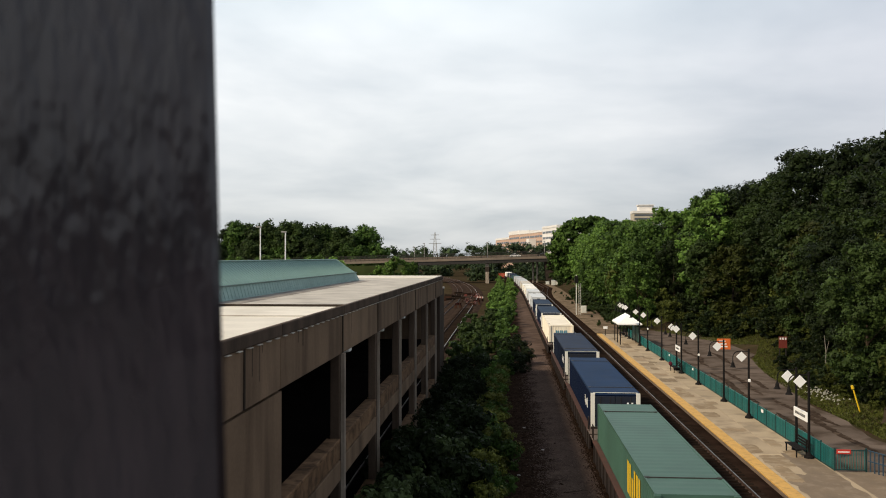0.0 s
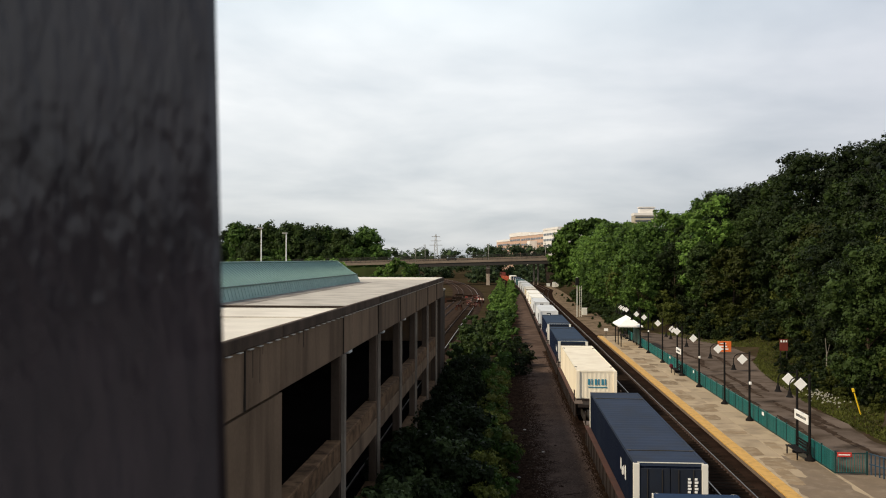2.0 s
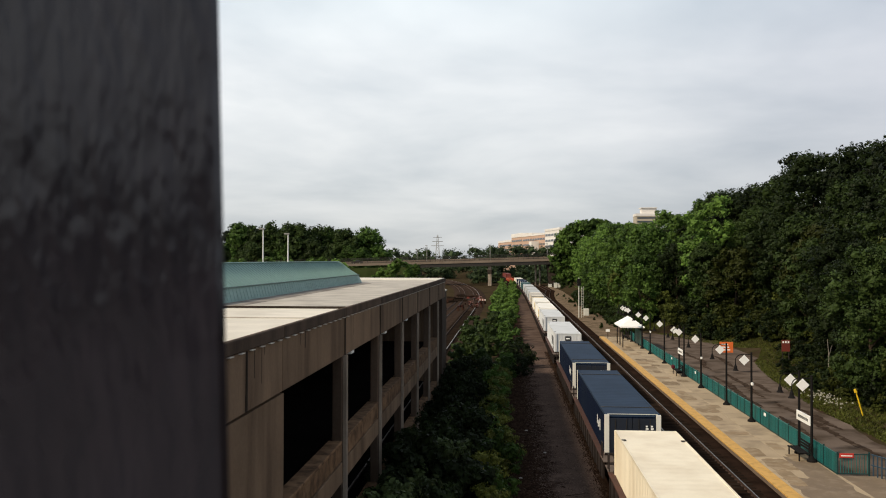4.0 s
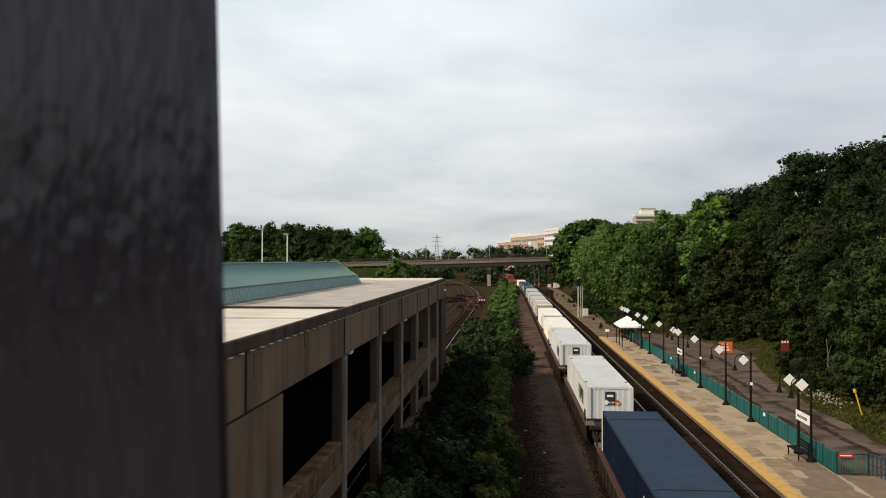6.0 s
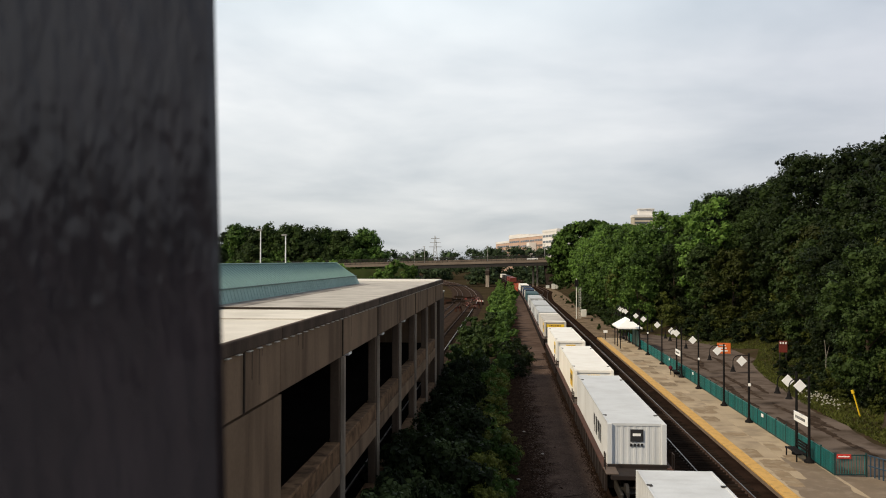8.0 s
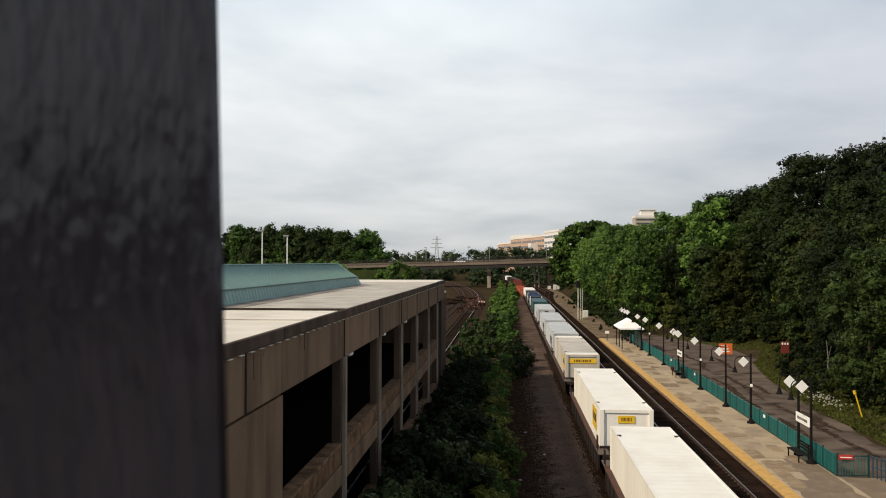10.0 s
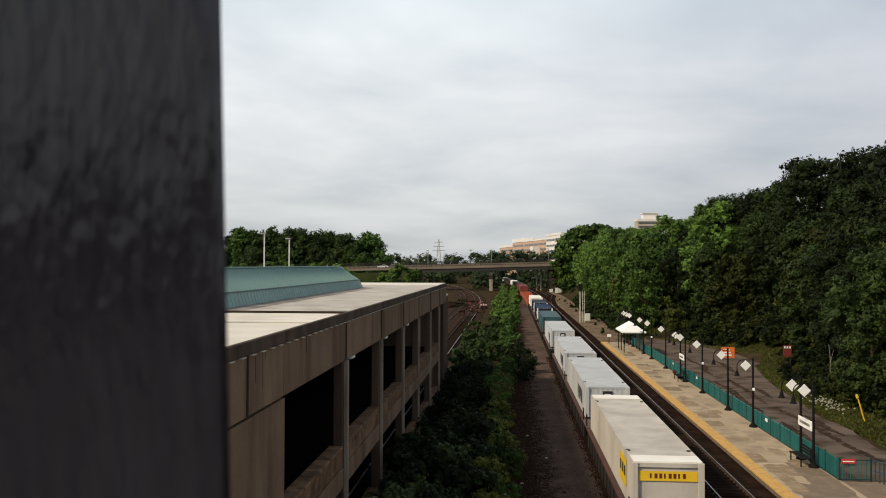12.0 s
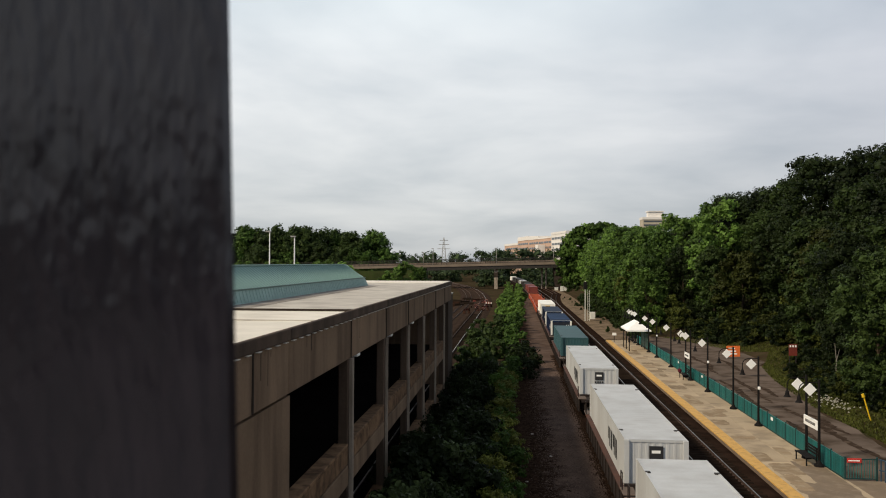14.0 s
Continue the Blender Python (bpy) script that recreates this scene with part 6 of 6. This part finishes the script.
        for x in (0.6, 0.84):
            for k in range(5):
                marks.append((x, x + (0.13 if k % 2 else 0.1), end - 0.085, end - 0.08, 2.2 + 0.115 * k, 2.28 + 0.115 * k))
        bars("letter_bar", marks, "white_sign", c, "white bar of lettering in two columns")
        bm = bmesh.new()
        prism(bm, [(-0.12, 1.78), (0.08, 1.96), (0.2, 1.88), (0.34, 1.98), (0.52, 1.78)], end - 0.085, end - 0.08)
        part("emblem", bm, "white_sign", c, "white peaked emblem on the end doors")
        bars("letter_bar", [(-0.82 + 0.14 * k, -0.73 + 0.14 * k, end - 0.085, end - 0.08, 1.78, 1.9) for k in range(5)], "white_sign", c, "white bar of lettering")
        marks = []
        for k in range(4):
            marks.append((-w - 0.007, -w - 0.002, -6.0 + 0.42 * k, -5.72 + 0.42 * k, 2.05 + 0.1 * (k % 2), 2.6 - 0.12 * (k % 3)))
        bars("side_bar", marks, "white_sign", c, "white block lettering")
        # bright edge highlight drawn as a pale silver strip
        part("roof_edge", boxed(-w + 0.12, w - 0.12, -h - 0.012, -h + 0.05, BOX_Z1 - 0.012, BOX_Z1 + 0.012), "silver", c, "pale highlight line along the roof edge")
    if kind == "cream":
        for k in range(6):
            x = -0.56 + 0.22 * k
            part("emblem_bar", boxed(x, x + (0.09 if k % 2 else 0.15), end - 0.006, end, 2.32, 2.7), "logo_blue", c, "blue emblem bar")
        part("emblem_line", boxed(-0.55, 0.7, end - 0.006, end, 2.14, 2.2), "logo_blue", c)
    if kind in ("grey", "ash"):
        part("emblem", boxed(-0.28, 0.3, end - 0.006, end, 2.42, 2.98), "ink", c, "black square emblem")
        bm = bmesh.new()
        box(bm, -0.18, 0.18, end - 0.011, end - 0.0065, 2.68, 2.8)
        part("emblem_mark", bm, "white_sign", c, "white mark on the emblem")
        marks = []
        for k in range(4):
            marks.append((-0.3 + 0.16 * k, -0.19 + 0.16 * k, end - 0.006, end, 2.2, 2.34))
        bars("letter_bar", marks, "ink", c, "dark bar of lettering")
        marks = []
        for k in range(4):
            y = -5.4 + k * 0.95
            marks.append((-w - 0.006, -w - 0.001, y, y + 0.22, 1.75, 2.65))
            marks.append((-w - 0.006, -w - 0.001, y + 0.36, y + 0.6, 1.75 + 0.3 * (k % 2), 2.65))
        bars("side_bar", marks, "ink", c, "large dark block lettering")
    if kind in ("bright", "dusty"):
        hw = 0.42 if kind == "bright" else 1.08
        part("name_panel", boxed(-hw, hw, end - 0.008, end, 2.55, 2.92), "logo_yellow", c, "yellow name panel")
        marks = []
        for k in range(8):
            x = -hw * 0.62 + k * hw * 0.16
            marks.append((x, x + hw * (0.1 if k % 3 else 0.06), end - 0.013, end - 0.0085, 2.65, 2.83))
        bars("letter_bar", marks, "maroon", c, "dark red bar of lettering")
        for z in (BOX_Z1 - 0.2, BOX_Z0 + 0.02):
            part("end_frame", boxed(-w + 0.02, w - 0.02, end - 0.03, end + 0.01, z, z + 0.18, bevel=0.01), look_of[0], c)
        bm = bmesh.new()
        box(bm, -w - 0.008, -w - 0.001, -6.3, -4.3, 1.8, 2.9)
        part("side_panel", bm, "logo_yellow", c, "yellow side panel")
        marks = []
        for k in range(3):
            marks.append((-w - 0.013, -w - 0.0085, -6.1 + k * 0.6, -5.7 + k * 0.6, 2.2, 2.6))
        bars("side_bar", marks, "ink", c, "dark bar of lettering")
    if kind == "dusty":
        for y0 in (-h - 0.01, h - 1.0):
            part("roof_end", boxed(-w + 0.04, w - 0.04, y0, y0 + 1.01, BOX_Z1 - 0.03, BOX_Z1 + 0.03, bevel=0.006), "box_bright", c, "chipped white end of the roof")
    if kind == "green":
        marks = []
        for k in range(3):
            y = -5.2 + k * 1.1
            marks.append((-w - 0.008, -w - 0.001, y, y + 0.3, 1.7, 2.9))
            marks.append((-w - 0.008, -w - 0.001, y + 0.5, y + 0.85, 1.7, 2.9 - 0.4 * (k % 2)))
        bars("side_bar", marks, "logo_yellow", c, "yellow block lettering")
    return c


def well_car(red):
    """One unit of an articulated well car: side sills, end decks over the trucks, wheels."""
    paint = "car_red" if red else "car_brown"
    c = thing("well_car", ("empty orange-red steel well car" if red else "rust-brown steel well car under a container"), "rail car", group="well cars of the train")
    tag = "well" + paint
    if tag not in MESHES:
        out = {}
        for sgn in (-1, 1):
            bm = bmesh.new()
            box(bm, sgn * 1.42 - 0.06, sgn * 1.42 + 0.06, -8.6, 8.6, 0.3, 1.25, bevel=0.015)
            for k in range(13):
                y = -8.1 + k * 1.35
                box(bm, sgn * 1.49 - 0.05, sgn * 1.49 + 0.05, y - 0.05, y + 0.05, 0.32, 1.22)
            out["sill%d" % sgn] = data_of("side_sill", bm, paint)
            out["lip%d" % sgn] = data_of("top_chord", boxed(sgn * 1.42 - 0.13, sgn * 1.42 + 0.13, -8.6, 8.6, 1.2505, 1.33, bevel=0.015), "car_red" if red else "chord")
        bm = bmesh.new()
        for k in range(6):
            y = -7 + k * 2.8
            box(bm, -1.36, 1.36, y - 0.2, y + 0.2, 0.24, 0.34)
        out["floor"] = data_of("well_floor", bm, paint)
        for sgn in (-1, 1):
            bm = bmesh.new()
            box(bm, -1.34, 1.34, min(sgn * 8.25, sgn * 9.8), max(sgn * 8.25, sgn * 9.8), 1.1, 1.3, bevel=0.02)
            box(bm, -1.34, 1.34, min(sgn * 8.22, sgn * 8.38), max(sgn * 8.22, sgn * 8.38), 0.4, 1.45, bevel=0.02)
            box(bm, -0.3, 0.3, min(sgn * 8.4, sgn * 10.4), max(sgn * 8.4, sgn * 10.4), 0.75, 1.1)
            out["deck%d" % sgn] = data_of("end_deck", bm, paint)
            out["walk%d" % sgn] = data_of("walkway_plate", boxed(-1.55, -1.0, min(sgn * 8.45, sgn * 9.7), max(sgn * 8.45, sgn * 9.7), 1.325, 1.36), "plate")
            bm = bmesh.new()
            for y in (8.5, 8.95):
                tube(bm, (0, sgn * y, 1.3), (0, sgn * y, 2.05), 0.025, 0.025, 5)
            tube(bm, (0, sgn * 8.5, 2.05), (0, sgn * 8.95, 2.05), 0.025, 0.025, 5)
            out["grab%d" % sgn] = data_of("grab_iron", bm, paint)
        bm = bmesh.new()
        tube(bm, (-0.78, 0, 0), (-0.65, 0, 0), 0.42, 0.42, 20); tube(bm, (0.65, 0, 0), (0.78, 0, 0), 0.42, 0.42, 20)
        tube(bm, (-0.66, 0, 0), (0.66, 0, 0), 0.09, 0.09, 8)
        out["wheelset"] = data_of("wheelset", bm, "steel_dark")
        bm = bmesh.new()
        for sgn in (-1, 1):
            box(bm, sgn * 0.98 - 0.07, sgn * 0.98 + 0.07, -1.15, 1.15, 0.35, 0.75, bevel=0.04)
        box(bm, -0.9, 0.9, -0.2, 0.2, 0.45, 0.75)
        out["truck"] = data_of("truck_frame", bm, "steel_dark")
        MESHES[tag] = out
    out = MESHES[tag]
    for k in (-1, 1):
        part("side_sill", out["sill%d" % k], paint, c)
        part("top_chord", out["lip%d" % k], "chord", c, "rust-red top chord of the sill")
        part("end_deck", out["deck%d" % k], paint, c)
        part("walkway_plate", out["walk%d" % k], "plate", c, "worn brown steel walkway plate")
        for x in (-1.5, 1.5):
            part("grab_iron", out["grab%d" % k], paint, c).matrix_basis = pose(x, 0, 0)
        part("truck_frame", out["truck"], "steel_dark", c).matrix_basis = pose(0, k * 9.5, 0.0)
        for o in (-0.87, 0.87):
            part("wheelset", out["wheelset"], "steel_dark", c).matrix_basis = pose(0, k * 9.5 + o * 0.55, 0.60)
    part("well_floor", out["floor"], paint, c)
    return c


# black boxes fill the dark stretch round the bridge, its shadow put into paint
TRAIN = [(26.7, "green"), (46.4, "blue"), (66.6, "steel"), (91.9, "cream"), (111.9, "navy"), (132.1, "navy"), (156.1, "grey"),
         (180.9, "grey"), (199.7, "bright"), (220.3, "bright"), (245.2, "dusty"), (264.8, "ash"), (284.5, "ash"), (308.5, "ash"),
         (332.9, "teal"), (357.3, "blue"), (377.0, "steel"), (401.8, "bright"), (426.5, None), (446.2, None), (465.9, None),
         (485.6, None), (507.0, "red"), (527.0, "red"), (549.5, "black"), (574.0, "black"), (597.0, "bright"), (619.0, "black"), (643.0, "black"), (665.0, "black"), (689.0, "bright")]
UNITS = []


def add_placards(c):
    end = -BOX_L / 2 - 0.02
    for x, m, lab in ((-0.22, "white_sign", "white diamond placard"), (0.42, "red", "red diamond placard")):
        bm = bmesh.new()
        box(bm, -0.12, 0.12, -0.006, 0.0, -0.12, 0.12)
        bmesh.ops.transform(bm, matrix=Matrix.Translation((x, end - 0.012, 2.36)) @ Matrix.Rotation(radians(45), 4, "Y"), verts=bm.verts[:])
        part("placard", bm, m, c, lab)
    bm = bmesh.new()
    prism(bm, [(0.26, 2.355), (0.42, 2.195), (0.58, 2.355)], end - 0.026, end - 0.02)
    part("placard_half", bm, "logo_yellow", c, "yellow lower half of a placard")


for front, kind in TRAIN:
    UNITS.append((front + BOX_L / 2 + 0.09, well_car(kind is None)))
    if kind:
        load = add_container(kind)
        if front == 156.1:
            add_placards(load)
        UNITS.append((front + BOX_L / 2 + 0.09, load))


def on_line(y):
    heading = math.degrees(math.atan2(-(train_line(y + 1) - train_line(y - 1)), 2))
    return pose(train_line(y), y, 0.0, 0, 0, heading)


def motions():
    for car, y, turn, rows in CARS:
        walk(car, [(t, pose(x, y, deck_z(x) - 0.5, 0, (-1 if turn == 0 else 1) * 1.6, turn)) for t, x in rows])
    for start, unit in UNITS:
        far = start > 190
        steps = [0, 2, 4, 6, 8, 10, 12, 14] if far else [0, 14]
        walk(unit, [(t, on_line(start - SPEED * t)) for t in steps])


motions()
